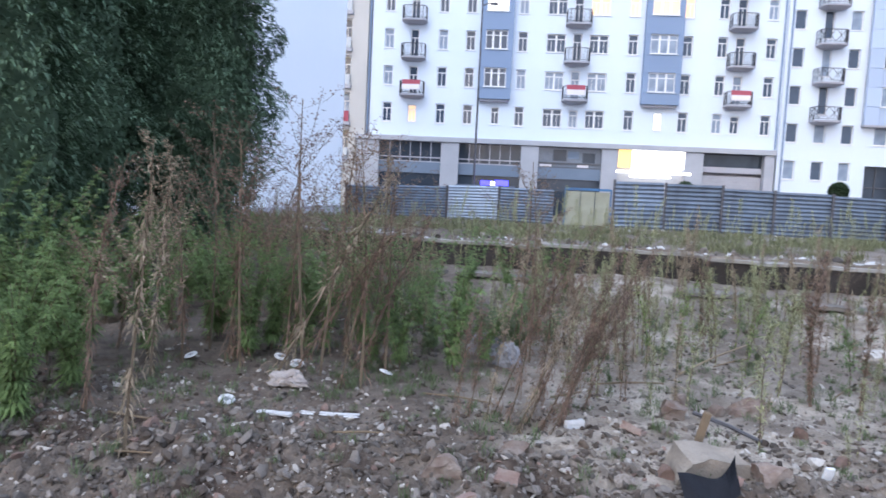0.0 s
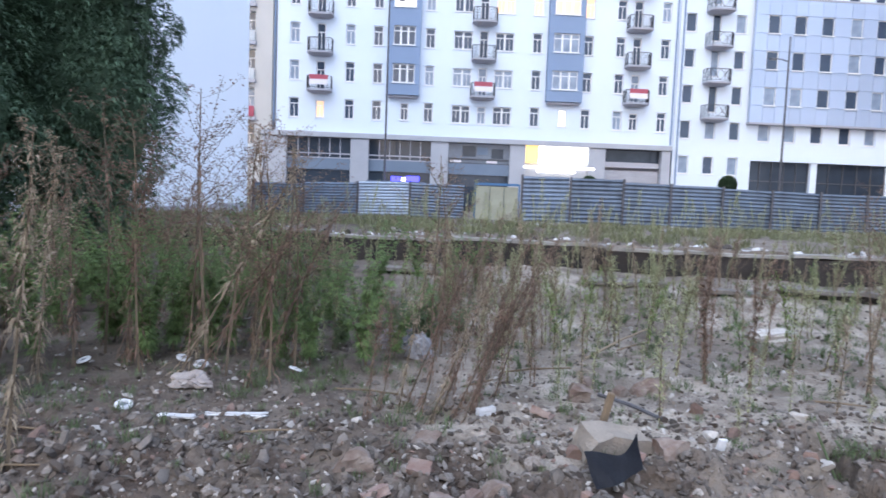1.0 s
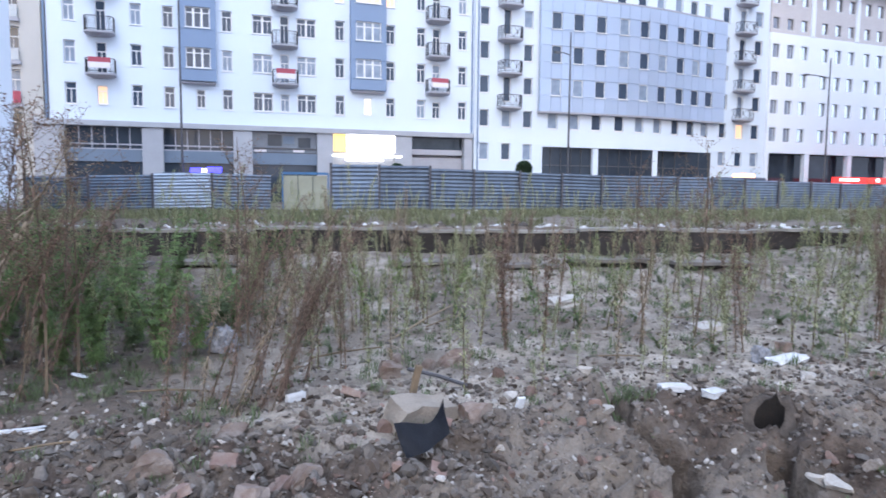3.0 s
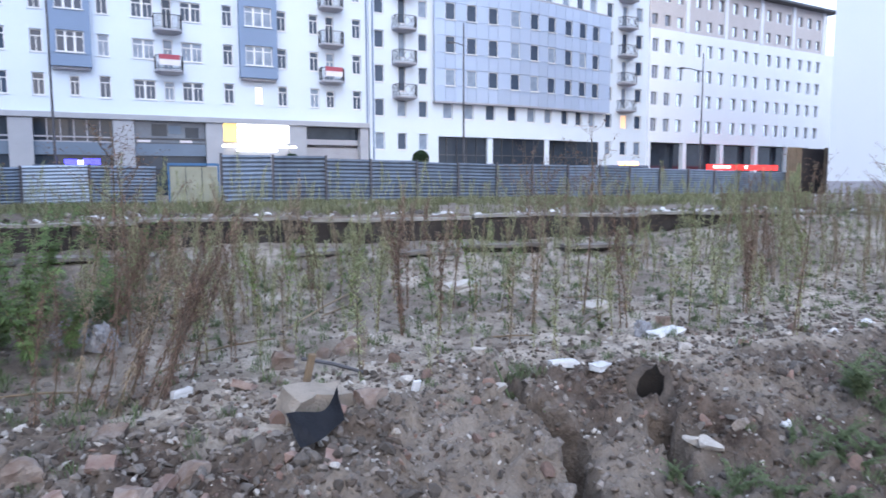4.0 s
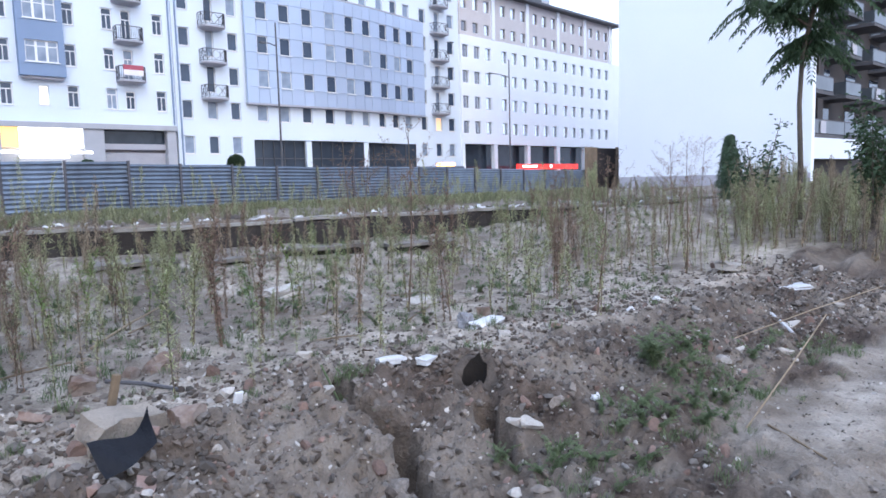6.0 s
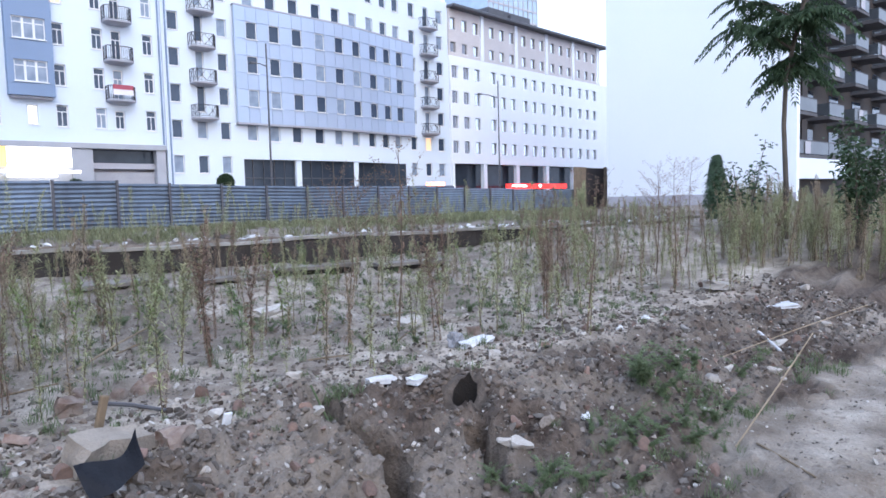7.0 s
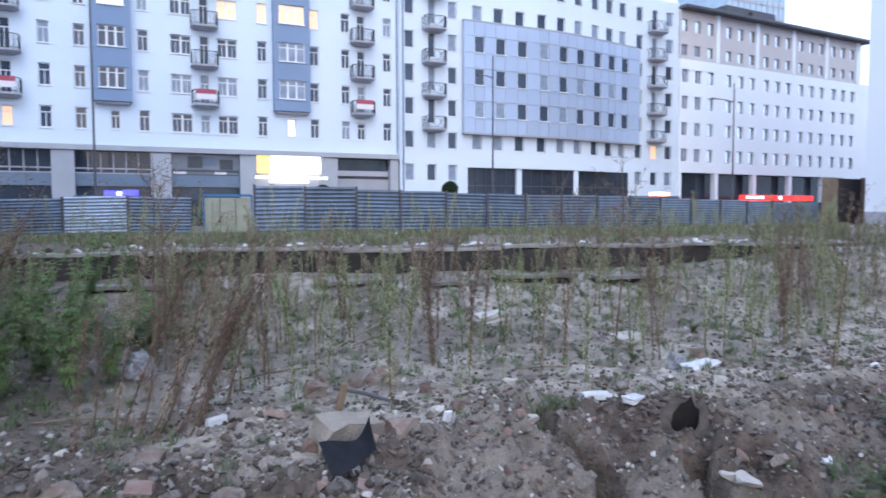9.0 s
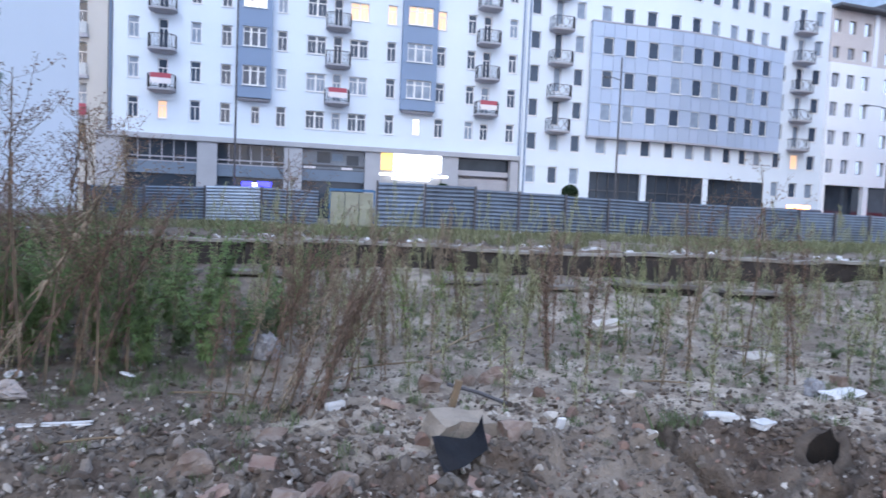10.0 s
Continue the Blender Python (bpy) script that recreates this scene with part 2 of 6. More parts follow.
XX, YY = np.meshgrid(gx, gy)
YY = row_y(XX, YY + np.where(YY == 11.42, -1e-3, 0))
ZZ = ground_z(XX, YY)
nx, ny = len(gx), len(gy)
GX, GY, GZ = gx.tolist(), gy.tolist(), ZZ.tolist()


def cell(line, v):
    lo, hi = 0, len(line) - 2
    while lo < hi:
        m = (lo + hi + 1) // 2
        if line[m] <= v:
            lo = m
        else:
            hi = m - 1
    return lo


def gz(x, y):
    """Height of the ground sheet."""
    if 6.0 < y < 34:
        shift, lo, hi = 13.5 - 0.26 * min(max(x, -5), 16) - 11.42, 6.0, 34.0
        for _ in range(18):
            v = (lo + hi) / 2
            p, q = min(max((v - 6) / 5, 0), 1), min(max((34 - v) / 22, 0), 1)
            if v + shift * p * p * (3 - 2 * p) * q * q * (3 - 2 * q) < y:
                lo = v
            else:
                hi = v
        y = lo
    i, j = cell(GX, x), cell(GY, y)
    u, v = (x - GX[i]) / (GX[i + 1] - GX[i]), (y - GY[j]) / (GY[j + 1] - GY[j])
    return (GZ[j][i] * (1 - u) + GZ[j][i + 1] * u) * (1 - v) + (GZ[j + 1][i] * (1 - u) + GZ[j + 1][i + 1] * u) * v


idx = np.arange(nx * ny).reshape(ny, nx)
quads = np.stack([idx[:-1, :-1], idx[:-1, 1:], idx[1:, 1:], idx[1:, :-1]], -1).reshape(-1, 4)
GROUND = mat("sandy ground", (0.455, 0.41, 0.357), 0.95, (0.19, 0.16, 0.13), 2.6, 0.4, 45, 0.8, grain_by=0.35)
ground = new("ground", mesh_from("ground", np.stack([XX, YY, ZZ], -1).reshape(-1, 3).tolist(), quads.tolist(), GROUND, True))
# kinds of soil: sand 0, dark crumbly earth 1 on the bank, half on the overgrown terrace and under the thicket
soil = np.clip(looseness(XX, YY) * (0.85 + 0.3 * vnoise(XX, YY, 2.5, 21)), 0, 1)
soil = soil * (1 - 0.24 * smooth_step(1.0, 1.9, XX + 0.4 * vnoise(XX, YY, 1.8, 29)) * smooth_step(3.6, 2.7, XX))
soil = np.maximum(soil, np.where(YY > ledge_y(XX) - 0.1, 0.65 + 0.3 * vnoise(XX, YY, 0.5, 22), 0))
soil = np.maximum(soil, 0.55 * smooth_step(-0.15, 0.6, vnoise(XX, YY, 0.8, 24) + 0.6 * vnoise(XX, YY, 3.0, 25) + 0.08 * (YY - 6.5)) * smooth_step(4.5, 6.0, YY))
soil = np.maximum(soil, 0.45 * smooth_step(-0.1, 0.8, vnoise(XX, YY, 1.9, 26) + 0.6 * vnoise(XX, YY, 6.0, 27)))
soil = np.maximum(soil, (0.32 + 0.3 * vnoise(XX, YY, 3.0, 28)) * smooth_step(3.4, 2.6, YY))
soil = np.maximum(soil, 0.8 * smooth_step(1.3, -0.9, XX + 0.5 * vnoise(XX, YY, 1.5, 23) + 0.25 * vnoise(XX, YY, 5, 30)))
attr = ground.data.attributes.new("soil", "FLOAT", "POINT")
attr.data.foreach_set("value", np.clip(soil, 0, 1).ravel())
gn, gl = GROUND.node_tree.nodes, GROUND.node_tree.links
soil_in = gn.new("ShaderNodeAttribute")
soil_in.attribute_name = "soil"
earth = gn.new("ShaderNodeMix")
earth.data_type = "RGBA"
crumb = gn.new("ShaderNodeTexNoise")
crumb.inputs["Scale"].default_value, crumb.inputs["Detail"].default_value, crumb.inputs["Roughness"].default_value = 9.0, 8, 0.7
gl.new([q for q in gn if q.type == "TEX_COORD"][0].outputs["Object"], crumb.inputs["Vector"])
tone = gn.new("ShaderNodeValToRGB")
tone.color_ramp.elements[0].position, tone.color_ramp.elements[0].color = 0.36, (0.034, 0.023, 0.0175, 1)
tone.color_ramp.elements[1].position, tone.color_ramp.elements[1].color = 0.66, (0.112, 0.086, 0.07, 1)
gl.new(crumb.outputs["Fac"], tone.inputs["Fac"])
gl.new(tone.outputs["Color"], earth.inputs[7])
# clods and trodden specks break the sand up
speck = gn.new("ShaderNodeMapRange")
speck.inputs[1].default_value, speck.inputs[2].default_value, speck.inputs[4].default_value = 0.5, 0.66, 0.75
gl.new(crumb.outputs["Fac"], speck.inputs[0])
dirt = gn.new("ShaderNodeMath")
dirt.operation = "MAXIMUM"
gl.new(speck.outputs[0], dirt.inputs[0])
gl.new(soil_in.outputs["Fac"], dirt.inputs[1])
coarse = gn.new("ShaderNodeBump")
coarse.inputs["Strength"].default_value, coarse.inputs["Distance"].default_value = 0.8, 0.05
gl.new(crumb.outputs["Fac"], coarse.inputs["Height"])
gl.new(coarse.outputs[0], [q for q in gn if q.type == "BUMP" and q != coarse][0].inputs["Normal"])
was = gn["Principled BSDF"].inputs["Base Color"].links[0].from_socket
gl.new(was, earth.inputs[6])
gl.new(dirt.outputs[0], earth.inputs[0])
gl.new(earth.outputs[2], gn["Principled BSDF"].inputs["Base Color"])
tagged(ground, "pale sandy wasteland ground strewn with rubble and weeds", "ground", kind="structure")

# burrow in the bank: a steep round shaft with a crumbly lip
# Near-black lining colour paints the shade inside the shaft.
BURROW_SHADE = mat("burrow inner shade", (0.016, 0.013, 0.011), 0.95, (0.01, 0.008, 0.007), 6, 0.5, 50, 0.5)
rb = random.Random(4)
lobes = [rb.uniform(0.94, 1.06) for _ in range(16)]


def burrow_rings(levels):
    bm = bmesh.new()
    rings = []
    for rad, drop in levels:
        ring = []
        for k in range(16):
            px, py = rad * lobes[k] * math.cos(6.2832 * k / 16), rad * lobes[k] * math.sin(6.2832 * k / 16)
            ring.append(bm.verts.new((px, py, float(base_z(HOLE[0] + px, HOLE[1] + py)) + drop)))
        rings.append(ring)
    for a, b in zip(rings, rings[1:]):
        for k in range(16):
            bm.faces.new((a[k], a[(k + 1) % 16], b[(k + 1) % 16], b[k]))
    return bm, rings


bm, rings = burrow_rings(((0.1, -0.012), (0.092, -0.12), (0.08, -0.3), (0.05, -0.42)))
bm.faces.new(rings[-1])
burrow = part("burrow", bm, BURROW_SHADE, None, "", True)
bm, rings = burrow_rings(((0.2, -0.02), (0.17, 0.01), (0.125, 0.008), (0.099, -0.02)))
part("rim", bm, mat("bare bank earth", (0.1, 0.083, 0.07), 0.95, (0.045, 0.036, 0.03), 14, 0.5, 50, 0.8), burrow, "crumbly earth rim", True)
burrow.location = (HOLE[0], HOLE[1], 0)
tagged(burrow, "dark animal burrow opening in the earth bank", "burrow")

# ---- retaining ledge across the plot ----
ledge = empty("retaining_wall", (0, 0, 0), "dark concrete retaining wall with pale worn top edge", "wall", kind="structure")
rl = random.Random(5)


def rough_block(w, d, z0, z1, amp, cuts=3):
    """A broken concrete block with chipped edges, front left bottom at the origin."""
    bm = boxes((0, w, 0, d, z0, z1))
    bmesh.ops.subdivide_edges(bm, edges=list(bm.edges), cuts=cuts, use_grid_fill=True)
    o = Vector((rl.uniform(0, 50), rl.uniform(0, 50), 0))
    for v in bm.verts:
        v.co += Vector((0.3 * noise.noise(v.co * 3 + o), noise.noise(v.co * 3.3 + o * 2), 0.6 * noise.noise(v.co * 2.7 - o))) * amp
    return bm


LEAN = math.atan(-0.26)
x = -5.0
while x < 16.4:
    w = rl.uniform(0.9, 2.2)
    dy, dz = rl.uniform(-0.07, 0.05), rl.uniform(-0.05, 0.02)
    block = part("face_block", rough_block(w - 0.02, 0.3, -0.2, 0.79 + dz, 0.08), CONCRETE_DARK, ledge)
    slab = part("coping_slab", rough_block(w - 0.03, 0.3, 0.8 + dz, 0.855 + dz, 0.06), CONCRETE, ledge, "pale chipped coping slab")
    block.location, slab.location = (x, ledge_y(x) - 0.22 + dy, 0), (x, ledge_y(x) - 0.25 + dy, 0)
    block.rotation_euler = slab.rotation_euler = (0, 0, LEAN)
    x += w * math.cos(LEAN)
# lower broken step in front of it, slab shade painted as dark risers
x = -2.5
while x < 8.5:
    w = rl.uniform(0.7, 1.7)
    if rl.random() < 0.85:
        y = ledge_y(x) - 2.15 + rl.uniform(-0.15, 0.15)
        z = float(base_z(x, y)) + rl.uniform(0.08, 0.16)
        riser = part("step_riser", rough_block(w - 0.05, 0.4, -0.2, z - 0.05, 0.06), CONCRETE_DARK, ledge, "step riser darkened as shade under the slab")
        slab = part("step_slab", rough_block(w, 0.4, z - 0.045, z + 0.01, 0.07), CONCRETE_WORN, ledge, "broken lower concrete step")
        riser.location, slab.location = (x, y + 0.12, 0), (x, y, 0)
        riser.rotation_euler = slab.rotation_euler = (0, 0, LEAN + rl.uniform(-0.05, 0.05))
    x += w * 0.97 + rl.uniform(0, 0.35)

# ---- windows ----
# Blue of the reflected sky is mixed into both pane colours.
GLASS = mat("window glass", (0.06, 0.085, 0.13), 0.06, (0.02, 0.03, 0.05), 0.3, 0.5, 1.0, 0.0, 0.0, 0.5)
CURTAIN_SKY = mat("pale curtain and sky reflection", (0.27, 0.33, 0.42), 0.3, (0.12, 0.16, 0.22), 1.5, 0.4, 3, 0.0, 0.0, 0.8)
OFFICE_GLASS = mat("mirror-coated office glass", (0.7, 0.72, 0.75), 0.05, (0.62, 0.64, 0.67), 0.3, 0.5, 1.0, 0.0, 0.85, 0.5)
LIT_AND_REFLECTED = glow("lit room and warm reflection glass", (0.85, 0.5, 0.28), 0.35)
LIT_WHITE = glow("bright lit glass", (1.0, 0.93, 0.82), 0.6)
SHARED = {}


def window_frame_mesh(w, h, style):
    key = ("frame", round(w, 2), round(h, 2), style)
    if key not in SHARED:
        t, bm = 0.06 if style in ("plain", "dark") else 0.075, bmesh.new()
        loops = [[bm.verts.new((px, py, pz)) for px, pz in ((a, a), (w - a, a), (w - a, h - a), (a, h - a))] for a, py in ((0, 0), (t, 0), (t, 0.08), (0, 0.08))]
        for a, b in zip(loops, loops[1:] + loops[:1]):
            for k in range(4):
                bm.faces.new((a[k], a[(k + 1) % 4], b[(k + 1) % 4], b[k]))
        me = bpy.data.meshes.new("window_frame")
        bm.to_mesh(me)
        bm.free()
        me.materials.append(FRAME_DARK if style == "dark" else PVC)
        SHARED[key] = me
    return SHARED[key]


def pane_mesh(w, h, material):
    key = ("pane", round(w, 2), round(h, 2), material.name)
    if key not in SHARED:
        bm = boxes((0.03, w - 0.03, 0.035, 0.055, 0.03, h - 0.03))
        me = bpy.data.meshes.new("pane")
        bm.to_mesh(me)
        bm.free()
        me.materials.append(material)
        SHARED[key] = me
    return SHARED[key]


def bar(name, x0, x1, z0, z1, parent):
    key = ("bar", round(x1 - x0, 3), round(z1 - z0, 3))
    if key not in SHARED:
        bm = boxes((0, x1 - x0, 0.002, 0.078, 0, z1 - z0))
        SHARED[key] = bpy.data.meshes.new(name)
        bm.to_mesh(SHARED[key])
        bm.free()
        SHARED[key].materials.append(PVC)
    piece(name, SHARED[key], parent, (x0, 0, z0))


def window(parent, x, z, w, h, y, style="narrow", glass=None, turn=0.0):
    """A window whose lower left front corner is at x, y, z; it sits back in its opening."""
    frame_ob = piece("window", window_frame_mesh(w, h, style), parent, (x, y, z), (0, 0, turn))
    piece("pane", pane_mesh(w, h, glass or GLASS), frame_ob)
    t = 0.076
    if style in ("double", "bay"):
        n = 2 if style == "double" else 3
        for k in range(1, n):
            bar("mullion", w * k / n - 0.08, w * k / n + 0.08, t, h - t, frame_ob)
        for k in range(n):
            a, b = (t if k == 0 else w * k / n + 0.082), (w - t if k == n - 1 else w * (k + 1) / n - 0.082)
            bar("transom", a, b, h * 0.7, h * 0.7 + 0.07, frame_ob)
            if style == "double":
                bar("glazing_bar", (a + b) / 2 - 0.02, (a + b) / 2 + 0.02, t, h * 0.7 - 0.002, frame_ob)
    elif style == "narrow":
        bar("transom", t, w - t, h * 0.68, h * 0.68 + 0.07, frame_ob)
        bar("mullion", w / 2 - 0.03, w / 2 + 0.03, t, h * 0.68 - 0.002, frame_ob)
    key = ("sill", round(w, 2))
    if key not in SHARED:
        bm = boxes((-0.06, w + 0.06, -0.2, 0.06, -0.07, -0.005))
        SHARED[key] = bpy.data.meshes.new("sill")
        bm.to_mesh(SHARED[key])
        bm.free()
        SHARED[key].materials.append(PVC)
    piece("sill", SHARED[key], frame_ob)
    return frame_ob


def balcony(parent, x, z, w, y, style="bars", cloth=None):
    """Slab on a tapered corbel, railing and posts; y is the wall's front."""
    bm = bmesh.new()
    d, c = 1.05, 0.25
    top = [(-w / 2, 0), (-w / 2, -d + c), (-w / 2 + c, -d), (w / 2 - c, -d), (w / 2, -d + c), (w / 2, 0)]
    rings = []
    for k, zz in ((1.0, 0.0), (1.0, -0.14), (0.93, -0.16), (0.6, -0.3)):
        rings.append([bm.verts.new((px * k, py * k, zz)) for px, py in top])
    bm.faces.new(rings[0][::-1]), bm.faces.new(rings[-1])
    for a, b in zip(rings, rings[1:]):
        for i in range(6):
            bm.faces.new((a[i], a[(i + 1) % 6], b[(i + 1) % 6], b[i]))
    slab = part("balcony", bm, RENDER_GREY, parent)
    slab.location = (x, y, z)
    bm = bmesh.new()
    line = [(px * 0.96, py * 0.96) for px, py in top]
    for (ax, ay), (bx, by) in zip(line, line[1:]):
        tube(bm, [(ax, ay, 1.02), (bx, by, 1.02)], 0.03, 4)
        tube(bm, [(ax, ay, 0.1), (bx, by, 0.1)], 0.02, 4)
        n = max(2, int(math.hypot(bx - ax, by - ay) / 0.13))
        if style == "bars":
            for k in range(n + 1):
                px, py = ax + (bx - ax) * k / n, ay + (by - ay) * k / n
                tube(bm, [(px, py, 0), (px, py, 1.02)], 0.014, 4)
        else:
            m = max(1, round(math.hypot(bx - ax, by - ay) / 0.8))
            for k in range(m):
                p0, p1 = (ax + (bx - ax) * k / m, ay + (by - ay) * k / m), (ax + (bx - ax) * (k + 1) / m, ay + (by - ay) * (k + 1) / m)
                tube(bm, [(*p0, 0.1), (*p1, 1.02)], 0.02, 4), tube(bm, [(*p1, 0.1), (*p0, 1.02)], 0.02, 4)
                tube(bm, [((p0[0] + p1[0]) / 2, (p0[1] + p1[1]) / 2, 0.1), ((p0[0] + p1[0]) / 2, (p0[1] + p1[1]) / 2, 1.02)], 0.014, 4)
        tube(bm, [(ax, ay, 0), (ax, ay, 1.04)], 0.03, 4)
    part("railing", bm, IRON, slab)
    if cloth:
        a, b = cloth
        part("banner", boxes((-w / 2 + 0.26, w / 2 - 0.26, -d - 0.04, -d - 0.02, 0.3, 0.72)), b, slab, "white banner on the railing")
        part("banner", boxes((-w / 2 + 0.26, w / 2 - 0.26, -d - 0.04, -d - 0.02, 0.725, 1.08)), a, slab, "dull red upper half of a banner")
    return slab


RED_CLOTH = mat("red cloth", (0.42, 0.1, 0.13), 0.8, (0.34, 0.08, 0.11), 3, 0.5, 30, 0.05)
WHITE_CLOTH = mat("white cloth", (0.75, 0.72, 0.74), 0.8, (0.7, 0.66, 0.68), 3, 0.5, 30, 0.05)
rw = random.Random(11)


def some_glass():
    r = rw.random()
    return CURTAIN_SKY if r < 0.26 else GLASS


# ---- main apartment house: white with blue bays over a stone-clad ground floor ----
F = 56.2
STREET = 0.45
house = empty("apartment_building", (4.5, F, STREET), "white rendered apartment house with blue bays, balconies and stone ground floor", "building")
house_off = Vector((-4.5, -F, -STREET))


def at_house(ob):
    ob.location = ob.location + house_off
    return ob


ROWS1 = [7.7, 10.7, 13.7, 16.7, 19.7]
NARROW = [-10.52, -6.05, -3.8, 0.44, 9.24, 13.5, 16.18, 19.92]
DOUBLE = [2.72, 6.13]
opens, wins = [], []
for r, z in enumerate(ROWS1):
    for xx in NARROW:
        # Panes 9.24 and 13.5 in row 3 glow to imitate warm reflections.
        opens.append((xx - 0.03, xx + 0.75, z - 0.03, z + 1.55)), wins.append((xx - 0.03, z - 0.03, 0.78, 1.58, "narrow", LIT_AND_REFLECTED if (r, xx) in ((3, 9.24), (3, 13.5)) else None))
    for xx in DOUBLE:
        opens.append((xx, xx + 1.53, z, z + 1.45)), wins.append((xx, z, 1.53, 1.45, "double", LIT_AND_REFLECTED if (r, xx) == (3, 6.13) else None))
    for xx in (-8.42, 4.82, 17.55):
        h = 1.4 if r == 0 else 2.3
        zz = z if r == 0 else z - 0.75
        opens.append((xx, xx + 0.72, zz, zz + h)), wins.append((xx, zz, 0.72, h, "narrow", LIT_AND_REFLECTED if (r, xx) == (0, -8.42) else None))
for xx, g in ((-1.5, None), (11.6, LIT_WHITE)):
    opens.append((xx, xx + 0.66, 7.75, 9.15)), wins.append((xx, 7.75, 0.66, 1.4, "narrow", g))
at_house(part("wall", pierced_wall(-11.6, 21.35, 6.52, 23.6, opens, F), RENDER_WHITE, house))
for xx, z, w, h, style, g in wins:
    at_house(window(house, xx, z, w, h, F + 0.14, style, g or some_glass()))
for bx0, bx1 in ((-2.62, 0.0), (10.42, 13.36)):
    bo = [(bx0 + 0.42, bx1 - 0.42, z, z + 1.52) for z in ROWS1[1:]]
    bay = at_house(part("bay", pierced_wall(bx0, bx1, 9.72, 23.4, bo, F - 0.62, 0.25), RENDER_BLUE, house, "blue rendered bay"))
    part("bay_side", boxes((bx0, bx0 + 0.2, F - 0.365, F - 0.005, 9.72, 23.4), (bx1 - 0.2, bx1, F - 0.365, F - 0.005, 9.72, 23.4), (bx0 + 0.2, bx1 - 0.2, F - 0.365, F - 0.005, 9.72, 9.85)), RENDER_BLUE, bay)
    part("bay_foot", bevelled(boxes((bx0 + 0.1, bx1 - 0.1, F - 0.5, F - 0.005, 9.5, 9.715)), 0.08), RENDER_GREY, bay)
    for i, z in enumerate(ROWS1[1:]):
        g = LIT_AND_REFLECTED if (bx0 > 5 and i == 2) else LIT_WHITE if (bx0 < 5 and i == 2) else some_glass()
        at_house(window(house, bx0 + 0.42, z, bx1 - bx0 - 0.84, 1.52, F - 0.5, "bay", g))
for xx in (-8.06, 5.18, 17.91):
    for i in range(4):
        at_house(balcony(house, xx, 9.98 + 3 * i - 0.1, 2.0, F, "bars", (RED_CLOTH, WHITE_CLOTH) if i == 0 else None))
at_house(part("cornice", bevelled(boxes((-12.7, 21.25, F - 0.35, F + 0.3, 6.1, 6.515)), 0.03), STONE_CLAD, house, "grey stone cornice"))
for xx, w in ((-12.65, 2.0), (-5.46, 1.5), (1.14, 1.45), (7.69, 1.32), (14.26, 1.45), (20.44, 0.75)):
    pillar = at_house(part("pillar", bevelled(boxes((xx, xx + w, F - 0.2, F + 0.5, STREET - 0.3, 6.095)), 0.02), STONE_CLAD, house))
    for k in range(1, 7):
        part("joint", boxes((xx - 0.003, xx + w + 0.003, F - 0.203, F - 0.18, STREET + 0.9 * k, STREET + 0.9 * k + 0.025)), RENDER_GREY, pillar)
BLUE_BAND = mat("blue painted apron", (0.17, 0.215, 0.28), 0.6, (0.14, 0.18, 0.24), 0.7, 0.5, 20, 0.03)
SHOP_GLASS = mat("shop window glass", (0.045, 0.06, 0.08), 0.05, (0.025, 0.032, 0.045), 0.3, 0.5, 2, 0.0, 0.0, 0.35)
SHOP_GREY = mat("grey film on shop window", (0.16, 0.19, 0.23), 0.25, (0.12, 0.14, 0.18), 0.5, 0.5, 5, 0.0, 0.0, 0.6)
for sx0, sx1, filmed in ((-10.65, -5.46, 0), (-3.96, 1.14, 0), (2.59, 7.69, 1)):
    shop = at_house(part("shop_front", boxes((sx0, sx1, F + 0.22, F + 0.27, 4.42, 6.095)), SHOP_GREY if filmed else SHOP_GLASS, house, "filmed grey shop glass" if filmed else "dark shop glass"))
    part("apron", boxes((sx0, sx1, F + 0.05, F + 0.3, 3.5, 4.41)), BLUE_BAND, shop)
    part("lower_glass", boxes((sx0, sx1, F + 0.2, F + 0.25, STREET, 3.49)), SHOP_GLASS, shop)
    n = 6
    bars = [(sx0 + (sx1 - sx0) * k / n - 0.04, sx0 + (sx1 - sx0) * k / n + 0.04, F + 0.14, F + 0.215, 4.42, 6.09) for k in range(1, n)] if not filmed else []
    part("mullion_grid", boxes(*bars, (sx0, sx1, F + 0.12, F + 0.215, 4.75, 4.85), (sx0, sx1, F + 0.12, F + 0.215, 4.42, 4.5)), FRAME_DARK if filmed else RENDER_GREY, shop)
    if filmed:
        for k, (a, b, z0, z1, m) in enumerate(((1.2, 2.3, 5.0, 5.9, SHOP_GLASS), (3.6, 4.6, 4.9, 5.7, SHOP_GLASS), (0.15, 1.1, 4.5, 4.7, WHITE_CLOTH), (3.2, 4.1, 4.52, 4.72, WHITE_CLOTH), (2.4, 3.3, 5.2, 5.8, BLUE_BAND))):
            part("poster", boxes((sx0 + a, sx0 + b, F + 0.19, F + 0.217, z0, z1)), m, shop)
SIGN_WHITE, SIGN_YELLOW = glow("lit sign white", (1.0, 0.95, 0.88), 1.3), glow("lit sign amber", (1.0, 0.62, 0.15), 0.6)
sign = empty("illuminated_sign", (11.6, F - 0.12, 4.7), "glowing white and amber illuminated shop sign", "sign")
for nm, dims, m in (("lightbox", (-2.55, -1.5, 0, 0.3, 0.02, 1.5), SIGN_YELLOW), ("lightbox", (-1.49, 2.62, 0, 0.3, 0.02, 1.5), SIGN_WHITE)):
    part(nm, boxes(dims), m, sign)
rs = random.Random(3)
sx = -2.7
